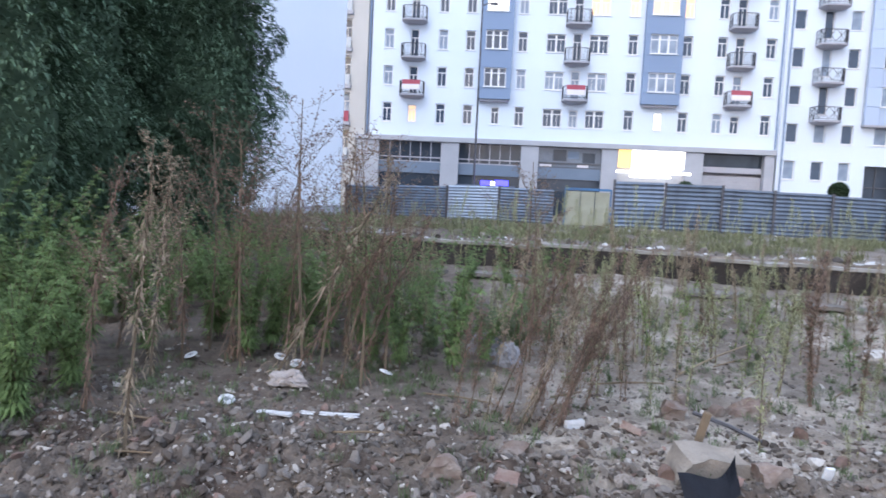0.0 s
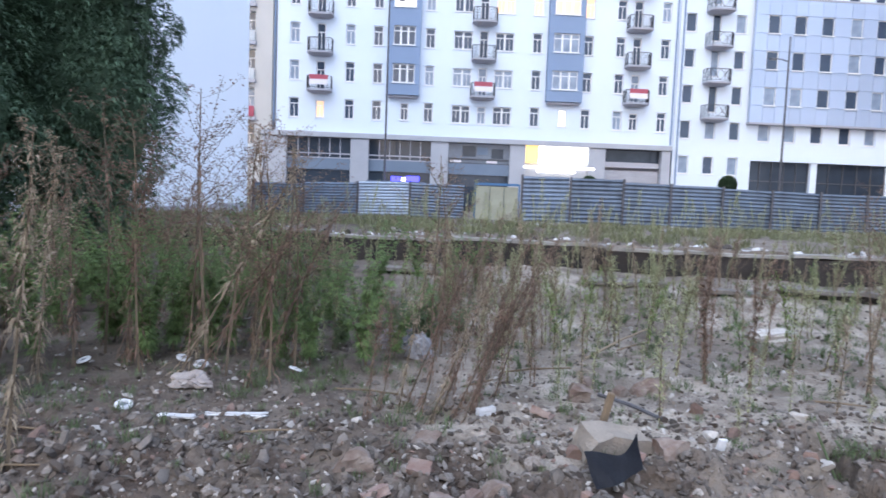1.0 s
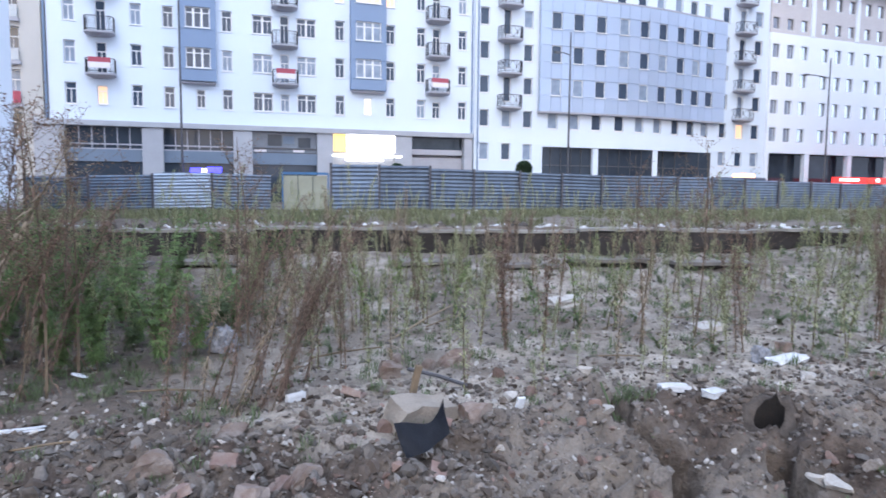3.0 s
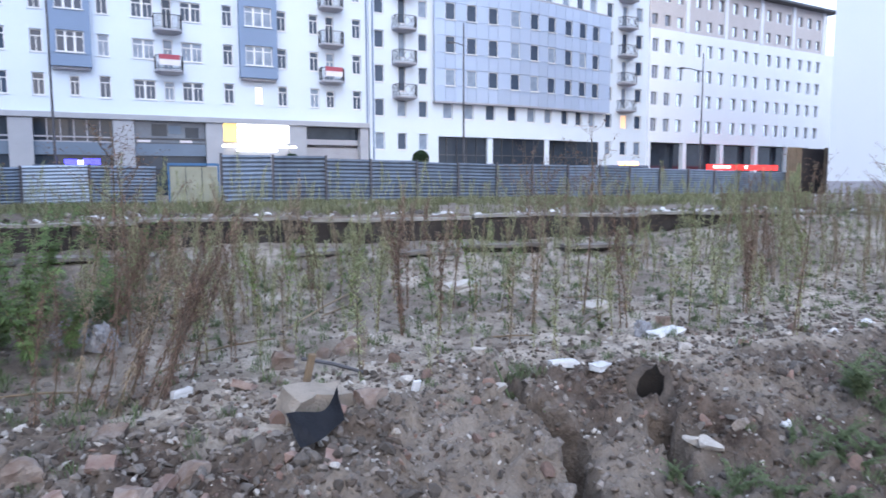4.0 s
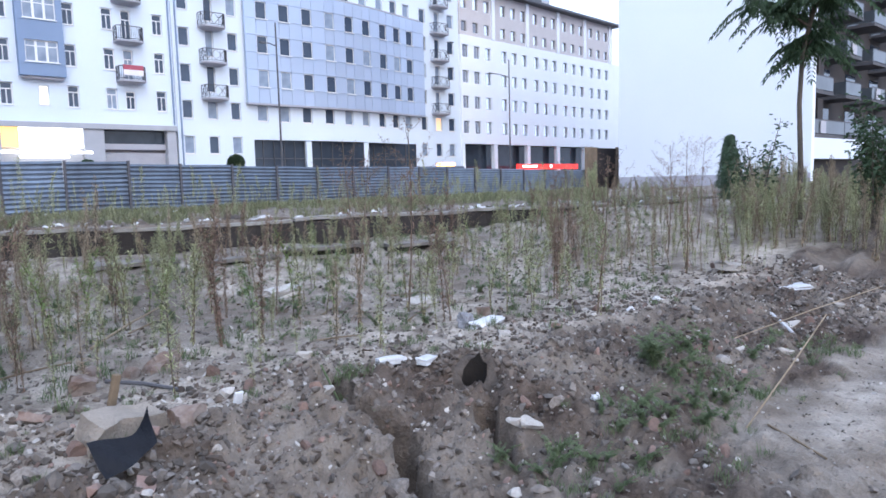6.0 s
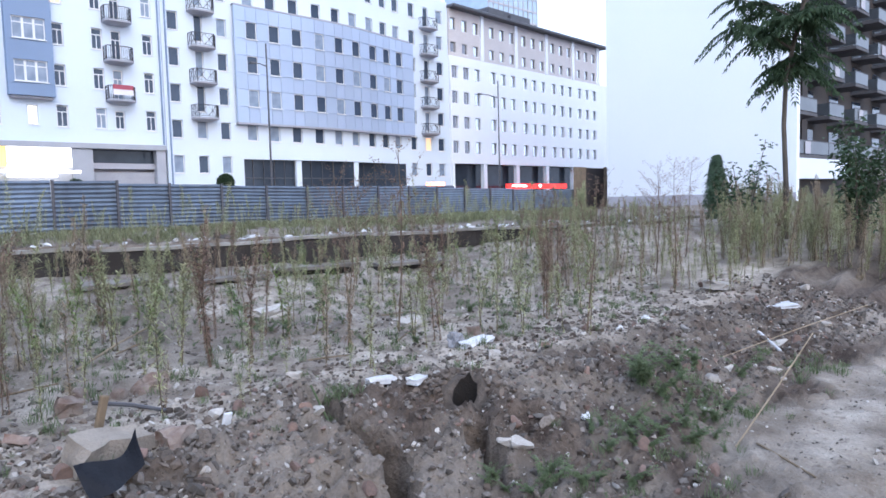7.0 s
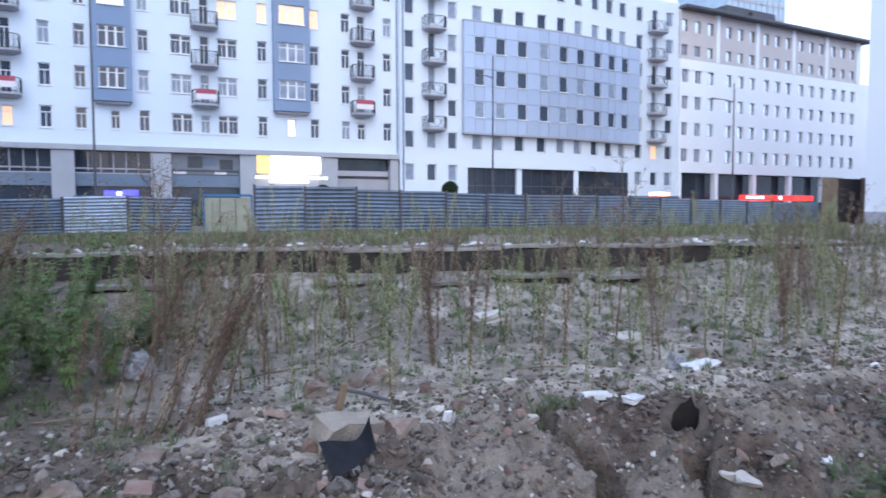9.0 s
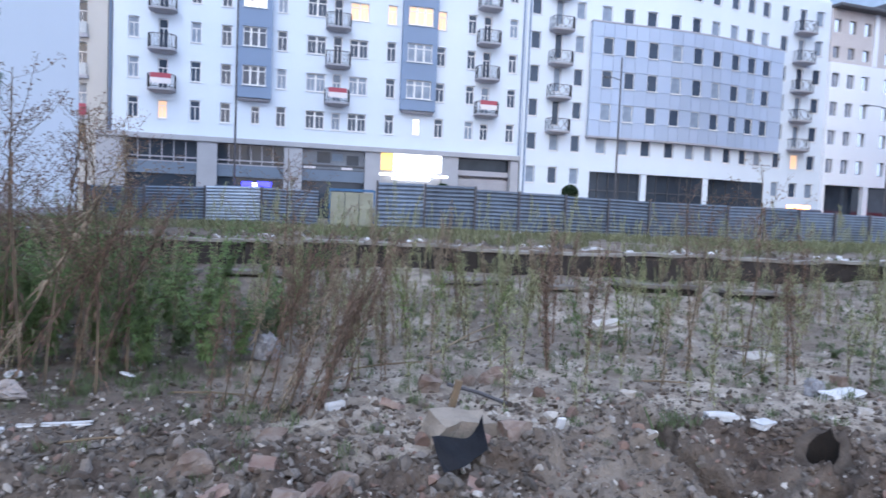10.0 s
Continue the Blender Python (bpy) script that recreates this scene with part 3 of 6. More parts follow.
while sx < 2.9:
    w = rs.uniform(0.2, 0.5)
    part("letter_bar", boxes((sx, sx + w, -0.1, 0, -0.45, -0.45 + rs.uniform(0.14, 0.24))), SIGN_WHITE, sign)
    sx += w + 0.06
part("letter_bar", boxes((-1.6, 1.6, -0.1, 0, -0.78, -0.62)), SIGN_WHITE, sign)
part("backing", boxes((-2.6, 2.65, 0.31, 0.6, -4.2, 1.3)), STONE_CLAD, sign)
GARAGE = mat("pale garage shutter", (0.4, 0.4, 0.43), 0.6, (0.34, 0.34, 0.37), 1, 0.5, 15, 0.05)
shutter = at_house(part("garage_opening", boxes((15.72, 20.43, F + 0.5, F + 0.55, 4.9, 6.09)), SHOP_GLASS, house, "dark opening above the garage shutter"))
for k in range(13):
    part("slat", boxes((15.72, 20.43, F + 0.45, F + 0.5, STREET + 0.3 * k, STREET + 0.3 * k + 0.285)), GARAGE, shutter)
part("lintel", boxes((15.72, 20.43, F + 0.3, F + 0.44, 4.6, 5.05)), RENDER_GREY, shutter)
at_house(part("roof", boxes((-12.7, 21.3, F, F + 14, 23.65, 24.0)), RENDER_GREY, house))
at_house(part("rear_block", boxes((-12.6, 21.2, F + 0.9, F + 14, STREET - 0.3, 23.6)), RENDER_GREY, house))
for xx in (-11.75, 21.15, 21.72):
    bm = bmesh.new()
    tube(bm, [(xx, F - 0.1, 0.4 if xx > 21.5 else 6.6), (xx, F - 0.1, 23.5)], 0.07, 8)
    at_house(part("downpipe", bm, RENDER_BLUE, house, "blue grey downpipe"))

# beige end with stacked loggias
wing = empty("apartment_wing", (-14.5, F, STREET), "beige rendered wing with stacked loggias at the corner", "building")
lo = [(-15.0, -13.35, 4.5 + 3.02 * k, 6.9 + 3.02 * k) for k in range(6)]
ob = part("wall", pierced_wall(-22, -11.95, STREET - 0.3, 23.6, lo, F + 0.02), RENDER_BEIGE, wing)
ob.location = (14.5, -F, -STREET)
for k, (a, b, c, d) in enumerate(lo):
    w_ = window(wing, a + 14.5, c - STREET, b - a, d - c, 0.3, "double", some_glass())
    part("loggia_slab", boxes((a + 14.4, b + 14.6, -0.25, 0.2, c - 0.3 - STREET, c - 0.03 - STREET)), RENDER_GREY, wing)
    part("parapet", boxes((a + 14.5, b + 14.5, -0.2, -0.12, c - STREET, c + 0.85 - STREET)), RED_CLOTH if k == 1 else mat("loggia glass parapet", (0.4, 0.45, 0.5), 0.2, (0.35, 0.4, 0.45), 1, 0.5, 8, 0, 0, 0.6), wing)
part("rear_block", boxes((-7.4, 2.4, 0.8, 14, -0.3, 23.1)), RENDER_BEIGE, wing)

# ---- white house with crossed balcony rails and curved blue panel front ----
def bend(x):
    return 2.6 * float(smooth_step(36, 54, x))


second = empty("office_apartment_building", (38, F, STREET), "white house with curved pale blue panelled front", "building")
so = Vector((-38, -F, -STREET))


def at_second(ob):
    ob.location = ob.location + so
    return ob


ROWS2 = [4.38, 7.3, 10.24, 13.18, 16.1, 19.05, 22.0]
ops2, win2 = [], []
for r, z in enumerate(ROWS2):
    for i, xx in enumerate((22.0, 24.12, 26.2)):
        if i == 1 and r >= 2:
            ops2.append((xx + 0.05, xx + 0.75, z - 0.75, z + 1.4)), win2.append((xx + 0.05, z - 0.75, 0.7, 2.15, "plain", None))
        else:
            ops2.append((xx - 0.07, xx + 0.8, z - 0.06, z + 1.42)), win2.append((xx - 0.07, z - 0.06, 0.87, 1.48, "plain", None))
COLS3 = [28.65, 30.87, 33.2, 35.65, 37.95, 40.2, 42.6, 44.75, 46.8]
for xx in COLS3:
    for z in (ROWS2[1], ROWS2[5], ROWS2[6]):
        ops2.append((xx - 0.06, xx + 0.95, z - 0.06, z + 1.36)), win2.append((xx - 0.06, z - 0.06, 1.01, 1.42, "plain", None))
COLS4 = [49.5, 51.9, 54.0]
for r, z in enumerate(ROWS2):
    for i, xx in enumerate(COLS4):
        if i == 1 and r >= 2:
            ops2.append((xx, xx + 0.8, z - 0.75, z + 1.4)), win2.append((xx, z - 0.75, 0.8, 2.15, "plain", None))
        else:
            ops2.append((xx - 0.06, xx + 0.93, z - 0.06, z + 1.42)), win2.append((xx - 0.06, z - 0.06, 0.99, 1.48, "plain", LIT_AND_REFLECTED if (r, i) in ((1, 1),) else None))
ops2.append((28.1, 48.0, STREET, 5.6))
at_second(part("wall", pierced_wall(21.4, 55.75, STREET - 0.3, 24.6, ops2, F, 0.4, bend), RENDER_WHITE, second))
for xx, z, w, h, style, g in win2:
    at_second(window(second, xx, z, w, h, F + bend(xx) + 0.14, style, g or some_glass(), math.atan2(bend(xx + w) - bend(xx), w)))
front3 = empty("panel_front")
front3.parent = second
front3.location = so
# panelled front, piece by piece, with window openings left between the panels
xs3 = [27.5]
for xx in COLS3:
    xs3 += [xx - 0.06, xx + 0.97]
xs3.append(49.6)
zs3 = [8.75, 10.16, 11.66, 13.1, 14.6, 16.04, 17.54, 18.8]
for i in range(len(xs3) - 1):
    for j in range(len(zs3) - 1):
        if i % 2 == 1 and j % 2 == 1:
            at_second(window(second, xs3[i], zs3[j], 1.03, 1.5, F - 0.42 + bend(xs3[i]), "plain", some_glass(), math.atan2(bend(xs3[i + 1]) - bend(xs3[i]), 1.03)))
            continue
        a, b = xs3[i], xs3[i + 1]
        bm = bmesh.new()
        g = 0.012
        v = [bm.verts.new((px, F - 0.5 + bend(px) + dy, zz)) for dy in (0, 0.3) for px, zz in ((a + g, zs3[j] + g), (b - g, zs3[j] + g), (b - g, zs3[j + 1] - g), (a + g, zs3[j + 1] - g))]
        for f_ in ((0, 1, 2, 3), (7, 6, 5, 4), (0, 4, 5, 1), (1, 5, 6, 2), (2, 6, 7, 3), (3, 7, 4, 0)):
            bm.faces.new([v[k] for k in f_])
        part("panel", bm, PANEL_BLUE, front3)
for z, z2 in ((8.6, 8.745), (18.81, 18.95)):
    for k in range(12):
        a, b = 27.5 + 21.5 * k / 12, 27.5 + 21.5 * (k + 1) / 12
        bm = bmesh.new()
        v = [bm.verts.new((px, F + bend(px) + dy, zz)) for dy in (-0.52, -0.003) for px, zz in ((a, z), (b, z), (b, z2), (a, z2))]
        for f_ in ((0, 1, 2, 3), (7, 6, 5, 4), (0, 4, 5, 1), (1, 5, 6, 2), (2, 6, 7, 3), (3, 7, 4, 0)):
            bm.faces.new([v[q] for q in f_])
        part("edge_trim", bm, RENDER_GREY, front3)
for i in range(5):
    at_second(balcony(second, 24.6, 8.95 + 2.94 * i, 2.1, F, "cross"))
    at_second(balcony(second, 52.3, 9.2 + 2.95 * i, 2.3, F + bend(52.3), "cross"))
for a, b in ((28.1, 33.4), (34.0, 40.2), (40.85, 48.0)):
    glassy = at_second(part("shop_front", boxes((a, b, F + 0.5 + bend((a + b) / 2), F + 0.55 + bend((a + b) / 2), STREET, 5.6)), SHOP_GLASS, second, "dark street-level glazing"))
    n = 5
    part("mullion_grid", boxes(*[(a + (b - a) * k / n - 0.03, a + (b - a) * k / n + 0.03, F + 0.42 + bend((a + b) / 2), F + 0.495 + bend((a + b) / 2), STREET, 5.6) for k in range(n + 1)], (a, b, F + 0.42 + bend((a + b) / 2), F + 0.49 + bend((a + b) / 2), 3.9, 3.98)), FRAME_DARK, glassy)
for a, b in ((33.42, 33.98), (40.22, 40.83)):
    at_second(part("pillar", boxes((a, b, F + 0.1 + bend(a), F + 0.6 + bend(a), STREET - 0.3, 5.59)), RENDER_WHITE, second))
at_second(part("rear_block", boxes((21.6, 55.6, F + 4.0, F + 16, STREET - 0.3, 24.4)), RENDER_GREY, second))

# ---- long office house beyond ----
office = empty("office_building", (55.9, 58.5, STREET), "long white office house with grey attic storeys and flat roof", "building")
office.rotation_euler = (0, 0, radians(3.86))
o_rows = [7.1, 10.05, 13.0, 15.95]
o_cols = [0.15 + 6.72 * g + 2.06 * k + (0.5 if g else 0) for g in range(5) for k in range(3)]
oo = [(c, c + 1.05, z - STREET, z + 1.45 - STREET) for c in o_cols for z in o_rows]
oo.append((0.3, 31, 0.0, 5.4))
part("wall", pierced_wall(-0.1, 36.6, -0.3, 18.05, oo, 0, 0.4), RENDER_BRIGHT, office)
oa = [(c, c + 0.95, z - STREET, z + hh - STREET) for c in o_cols for z, hh in ((18.95, 1.2), (21.6, 1.35)) if c < 33]
part("attic_wall", pierced_wall(-0.1, 34.0, 18.06, 23.5, oa, 0.12, 0.4), mat("brown grey attic render", (0.6, 0.56, 0.55), 0.9, (0.54, 0.5, 0.49), 0.4, 0.5, 12, 0.05), office, "brown grey attic wall")
# Dark frames stand in for the shaded window reveals.
for c, d, z, e in oo[:-1]:
    window(office, c, z, d - c, e - z, 0.24, "dark", OFFICE_GLASS)
for c, d, z, e in oa:
    window(office, c, z, d - c, e - z, 0.3, "dark", OFFICE_GLASS)
for c in (5.6, 12.5, 19.4, 26.1, 32.9):
    part("pilaster", boxes((c, c + 0.55, -0.06, 0.115, 18.1, 23.5)), RENDER_BRIGHT, office)
part("roof", bevelled(boxes((-0.2, 35.2, -0.9, 12, 23.51, 23.85)), 0.05), FRAME_DARK, office, "dark flat roof with overhanging eaves")
for c in (5.65, 12.4, 19.2, 26.0):
    part("pillar", boxes((c, c + 0.65, -0.02, 0.5, -0.3, 5.39)), RENDER_BRIGHT, office)
part("shop_front", boxes((0.3, 31, 1.2, 1.25, 0, 5.4)), SHOP_GLASS, office, "dark recessed street-level glazing")
part("rear_block", boxes((0, 36, 1.6, 12, -0.3, 23.4)), RENDER_GREY, office)
part("plant_room", boxes((9, 18, 1.5, 8, 23.86, 25.6), (13, 16.5, 1.0, 1.49, 24.4, 25.2)), FRAME_DARK, office, "dark rooftop plant room")
red = empty("red_sign", (0, 0, 0), "long glowing red fascia sign over the street-level shop", "sign")
red.matrix_world = pose(55.9, 58.5, STREET, 0, 0, 3.86) @ pose(0, 0, 0)
part("lightbox", boxes((6.2, 12.6, -3.2, -3.0, 2.2, 2.85)), glow("red sign light", (1.0, 0.04, 0.03), 0.5), red)
part("lightbox", boxes((12.7, 19.4, -3.2, -3.0, 2.2, 2.85)), bpy.data.materials["red sign light"], red)
part("letter_bar", boxes((7.2, 10.2, -3.23, -3.202, 2.45, 2.7)), SIGN_WHITE, red)
part("letter_bar", boxes((12.9, 13.4, -3.23, -3.202, 2.4, 2.75)), SIGN_WHITE, red)
for a in (6.3, 19.0):
    part("post", boxes((a, a + 0.2, -3.19, -3.05, -0.2, 2.19)), FRAME_DARK, red)
tower = empty("glass_tower", (156, 136, STREET), "distant pale glass office tower", "building")
TGLASS = mat("pale tower glass", (0.42, 0.52, 0.62), 0.2, (0.34, 0.44, 0.55), 0.05, 0.6, 0.4, 0.0, 0.1, 0.6)
part("curtain_wall", boxes((-11, 11, 0, 18, 0, 75)), TGLASS, tower)
part("facade_grid", boxes(*[(-11 + 2.2 * k, -10.8 + 2.2 * k, -0.2, -0.01, 0, 75) for k in range(11)], *[(-11, 11, -0.15, -0.012, 3.6 * k, 3.6 * k + 0.5) for k in range(1, 21)]), RENDER_GREY, tower)

# ---- party walls on both sides ----
left = empty("party_wall_building", (-8.6, 30, STREET), "blank white party wall of a neighbouring house", "building")
part("wall", boxes((-9.5, 0, -24, 5.0, -0.4, 22)), PARTY_WALL, left)
part("coping", boxes((-9.55, 0.06, -24.05, 5.05, 22.003, 22.15)), RENDER_GREY, left, "grey coping")
part("plinth", boxes((0.003, 0.06, -24, 4.9, -0.4, 0.5)), RENDER_GREY, left, "grey plinth")
right = empty("neighbour_building", (50, 25, STREET), "tall blank pale party wall with dark rear balconies", "building")
part("wall", boxes((0, 0.5, -7.1, 8.2, -0.4, 30)), PARTY_WALL, right)
part("plinth", boxes((-0.06, -0.003, -7.1, 8.2, -0.4, 0.95)), RENDER_GREY, right, "grey plinth")
part("core", boxes((0.51, 45, -4.8, 8.15, -0.4, 30)), RENDER_GREY, right)
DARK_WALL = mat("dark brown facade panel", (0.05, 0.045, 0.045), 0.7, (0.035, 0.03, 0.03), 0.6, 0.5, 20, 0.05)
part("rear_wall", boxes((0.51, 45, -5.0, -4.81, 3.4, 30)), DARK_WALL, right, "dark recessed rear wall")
part("base", boxes((0.51, 12, -7.1, -4.81, 1.9, 3.35)), RENDER_WHITE, right, "white rendered base storey")
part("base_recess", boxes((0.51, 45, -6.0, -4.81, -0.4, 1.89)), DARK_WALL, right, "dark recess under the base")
REAR_SLAB = mat("dirty grey balcony concrete", (0.12, 0.12, 0.13), 0.85, (0.07, 0.07, 0.08), 0.6, 0.5, 15, 0.1)
REAR_GLASS = mat("smoked glass balustrade", (0.085, 0.1, 0.115), 0.3, (0.05, 0.058, 0.07), 0.5, 0.5, 3, 0, 0, 0.5)
for k in range(7):
    z = 3.36 + 3.0 * k
    for i, a in enumerate((0.55, 6.4, 12.3, 18.2, 24.1, 30.0)):
        b = a + (5.8 if k == 0 else 3.3)
        slab = part("balcony", boxes((a, b, -7.1, -5.01, z, z + 0.24)), REAR_SLAB, right)
        part("balustrade", boxes((a + 0.03, b - 0.03, -7.08, -7.04, z + 0.3, z + 1.2)), REAR_GLASS, slab)
        part("side_glass", boxes((a + 0.02, a + 0.06, -7.03, -5.02, z + 0.3, z + 1.2)), REAR_GLASS, slab)
        part("handrail", boxes((a, b, -7.1, -7.03, z + 1.21, z + 1.27)), REAR_SLAB, slab)
        part("window", boxes((a + 0.4, a + 2.6, -5.06, -5.003, z + 0.3, z + 2.5)), GLASS, slab)
        if (i + k) % 3 == 0:
            part("screen", boxes((a + 0.9, a + 1.9, -7.16, -7.12, z + 0.3, z + 1.15)), RENDER_GREY, slab, "pale grey screen on the balustrade")
    part("pier", boxes((4.3, 5.4, -5.9, -5.01, z + 0.25, z + 2.99)), DARK_WALL, right)

# ---- sheet-steel fence along the street ----
FY = 35.5
fence = empty("site_fence", (0, 0, 0), "blue grey ribbed sheet-steel site fence on steel posts", "fence")
rf = random.Random(21)


def rib_mesh(w, h, seed):
    """Horizontal corrugation, slightly buckled."""
    r = random.Random(seed)
    n, m = 44, 6
    bx, bz, amp = r.uniform(0.3, 0.7), r.uniform(0.3, 0.7), r.uniform(-0.06, 0.09)
    verts, faces = [], []
    for j in range(n + 1):
        for i in range(m + 1):
            u, v = i / m, j / n
            yy = 0.028 * (1, 0.3, -1, 0.3)[j % 4] + 0.012 * r.uniform(-1, 1) * u + amp * math.exp(-((u - bx) ** 2 + (v - bz) ** 2) * 9)
            verts.append((w * u, yy, h * v))
    for j in range(n):
        for i in range(m):
            a = j * (m + 1) + i
            faces.append((a, a + 1, a + m + 2, a + m + 1))
    k = len(verts)
    verts += [(x_, y_ + 0.012, z_) for x_, y_, z_ in verts]
    faces += [tuple(q + k for q in f_[::-1]) for f_ in faces]
    return verts, faces


x, k = -8.4, 0
while x < 46.5:
    if 3.0 < x < 5.5:
        x = 5.6
    w = rf.uniform(2.55, 2.85)
    if x < 3.0:
        w = min(w, 3.05 - x)
        if w < 0.8:
            x = 5.6
            continue
    low = 0.45 if x > 5 else 0.5
    top = np.interp(x, [-8, 0, 3, 5.7, 6, 12, 20, 30, 40, 47], [2.1, 2.35, 2.45, 2.95, 2.95, 2.78, 2.6, 2.48, 2.25, 2.1])
    pale = -5.2 < x < -0.8
    vv, ff = rib_mesh(w - 0.06, top - low - rf.uniform(0, 0.08), k)
    piece("sheet", mesh_from("sheet", vv, ff, FENCE_PALE if pale else FENCE_METAL), fence, (x + 0.03, FY, low), (rf.uniform(-0.05, 0.03), rf.uniform(-0.022, 0.022) * (2 if x < 3 else 1), rf.uniform(-0.02, 0.02)), label="pale buckled sheet" if pale else "")
    part("post", boxes((x - 0.06, x + 0.06, FY - 0.13, FY - 0.04, 0.2, top + rf.uniform(0.0, 0.09))), FRAME_DARK, fence)
    x, k = x + w, k + 1
# gate in the fence
gate = empty("site_gate", (4.3, FY, 0.45), "yellowed site gate leaves in a bright blue frame", "gate")
GATE_PANEL = mat("yellowed gate panel", (0.36, 0.37, 0.29), 0.7, (0.26, 0.26, 0.2), 1.5, 0.5, 20, 0.1)
GATE_BLUE = mat("bright blue paint", (0.05, 0.16, 0.34), 0.5, (0.06, 0.14, 0.27), 2, 0.5, 20, 0.05)
for a in (-1.12, -0.37, 0.38):
    part("gate_leaf", bevelled(boxes((a, a + 0.72, 0, 0.05, 0.05, 1.8)), 0.01), GATE_PANEL, gate)
part("gate_frame", boxes((-1.2, -1.13, -0.03, 0.08, 0, 1.98), (1.14, 1.2, -0.03, 0.08, 0, 1.95), (-1.12, 1.13, -0.03, 0.08, 1.86, 1.98)), GATE_BLUE, gate, "bright blue frame")
# timber hut at the fence's end
hut = empty("timber_hoarding", (48, 35.2, 0.45), "weathered brown timber hoarding at the fence end", "hoarding")
BROWN = mat("weathered brown board", (0.2, 0.16, 0.12), 0.85, (0.12, 0.095, 0.07), 1.2, 0.5, 25, 0.2)
for k in range(5):
    part("board", bevelled(boxes((0.0 + 0.36 * k, 0.34 + 0.36 * k, 0, 0.06, 0, 3.6)), 0.01), BROWN, hut)
part("side", boxes((1.85, 6, 0.3, 0.36, 0, 3.55)), DARK_WALL, hut, "dark sheet side")
part("corner_post", boxes((4.9, 5.2, 0.1, 0.29, 0, 3.65)), BROWN, hut)

# ---- street lamps ----
def lamp_post(x, y, h, arm, name_label):
    ob = empty("street_lamp", (x, y, 0.45), name_label, "street lamp", "street lamps")
    bm = bmesh.new()
    tube(bm, [(0, 0, -0.2), (0, 0, 1.2), (0, 0, 1.25), (0, 0, h)], [0.12, 0.11, 0.08, 0.05], 8)
    part("pole", bm, FRAME_DARK, ob)
    bm = bmesh.new()
    tube(bm, [(0, 0, h - 1.6), (arm * 0.6, 0, h - 1.45), (arm, 0, h - 1.45)], 0.04, 6)
    box(bm, arm - 0.35 if arm < 0 else arm, arm if arm < 0 else arm + 0.5, -0.12, 0.12, h - 1.52, h - 1.4)
    part("arm", bm, FRAME_DARK, ob)
    return ob

# street lamps and what shows over the fence
lamp_post(-2.05, 44, 15.0, 0.5, "tall dark steel street lamp post with short arm")
lamp_post(24.1, 44, 12.4, -0.9, "dark steel street lamp with a single arm")
lamp_post(48.2, 44, 12.2, -2.3, "slim street lamp with a long arm")

# ---- plants ----
LEAF_GREEN = mat("weed green", (0.2, 0.285, 0.115), 0.8, (0.1, 0.155, 0.06), 6, 0.6, 60, 0.0, vary=0.35, thin=0.4)
HERB = mat("dusty herb green", (0.15, 0.19, 0.1), 0.8, (0.075, 0.105, 0.05), 5, 0.6, 60, 0.0, vary=0.4, thin=0.35)
LEAF_LIME = mat("bright weed green", (0.22, 0.28, 0.1), 0.8, (0.14, 0.2, 0.07), 6, 0.6, 60, 0.0, vary=0.3, thin=0.4)
LEAF_OLIVE = mat("olive weed", (0.37, 0.375, 0.22), 0.85, (0.26, 0.275, 0.155), 6, 0.6, 60, 0.0, vary=0.35, thin=0.4)
DRY = mat("dry brown weed", (0.26, 0.18, 0.138), 0.9, (0.145, 0.1, 0.078), 6, 0.6, 60, 0.0, vary=0.35, thin=0.4)
DRY_PALE = mat("pale dry straw", (0.36, 0.3, 0.22), 0.9, (0.25, 0.2, 0.145), 6, 0.6, 60, 0.0, vary=0.25, thin=0.4)
STEM = mat("weed stem", (0.15, 0.12, 0.085), 0.85, (0.09, 0.07, 0.05), 8, 0.6, 60, 0.1)
CONIFER = mat("dark conifer scale leaf", (0.125, 0.19, 0.112), 0.75, (0.055, 0.095, 0.06), 3, 0.6, 40, 0.0, vary=0.4, thin=0.2)
TREE_LEAF = mat("deep green tree leaf", (0.07, 0.11, 0.06), 0.6, (0.045, 0.075, 0.04), 3, 0.6, 40, 0.0, vary=0.35, thin=0.4)
BARK = mat("grey brown bark", (0.12, 0.1, 0.085), 0.9, (0.07, 0.06, 0.05), 5, 0.6, 40, 0.4)
GRASS = mat("terrace grass", (0.24, 0.235, 0.14), 0.85, (0.13, 0.15, 0.075), 0.7, 0.5, 30, 0.0, vary=0.35, thin=0.4)


def add_rod(V, Fc, pts, r0, r1):
    """A three-sided tapering stem."""
    n = len(pts)
    base = len(V)
    for i, p in enumerate(pts):
        r = r0 + (r1 - r0) * i / (n - 1)
        for k in range(3):
            V.append((p[0] + r * math.cos(2.094 * k), p[1] + r * math.sin(2.094 * k), p[2]))
    for i in range(n - 1):
        for k in range(3):
            a, b = base + 3 * i + k, base + 3 * i + (k + 1) % 3
            Fc.append((a, b, b + 3, a + 3))


def add_leaf(V, Fc, p, d, length, width, droop=0.0):
    """A folded diamond leaf from p along d."""
    d = Vector(d).normalized()
    side = d.cross(Vector((0, 0, 1)))
    side = side.normalized() if side.length > 1e-3 else Vector((1, 0, 0))
    p = Vector(p)
    mid = p + d * length * 0.5 + Vector((0, 0, width * 0.2))
    tip = p + d * length - Vector((0, 0, droop * length))
    b = len(V)
    V += [tuple(p), tuple(mid + side * width / 2), tuple(tip), tuple(mid - side * width / 2)]
    Fc.append((b, b + 1, b + 2, b + 3))


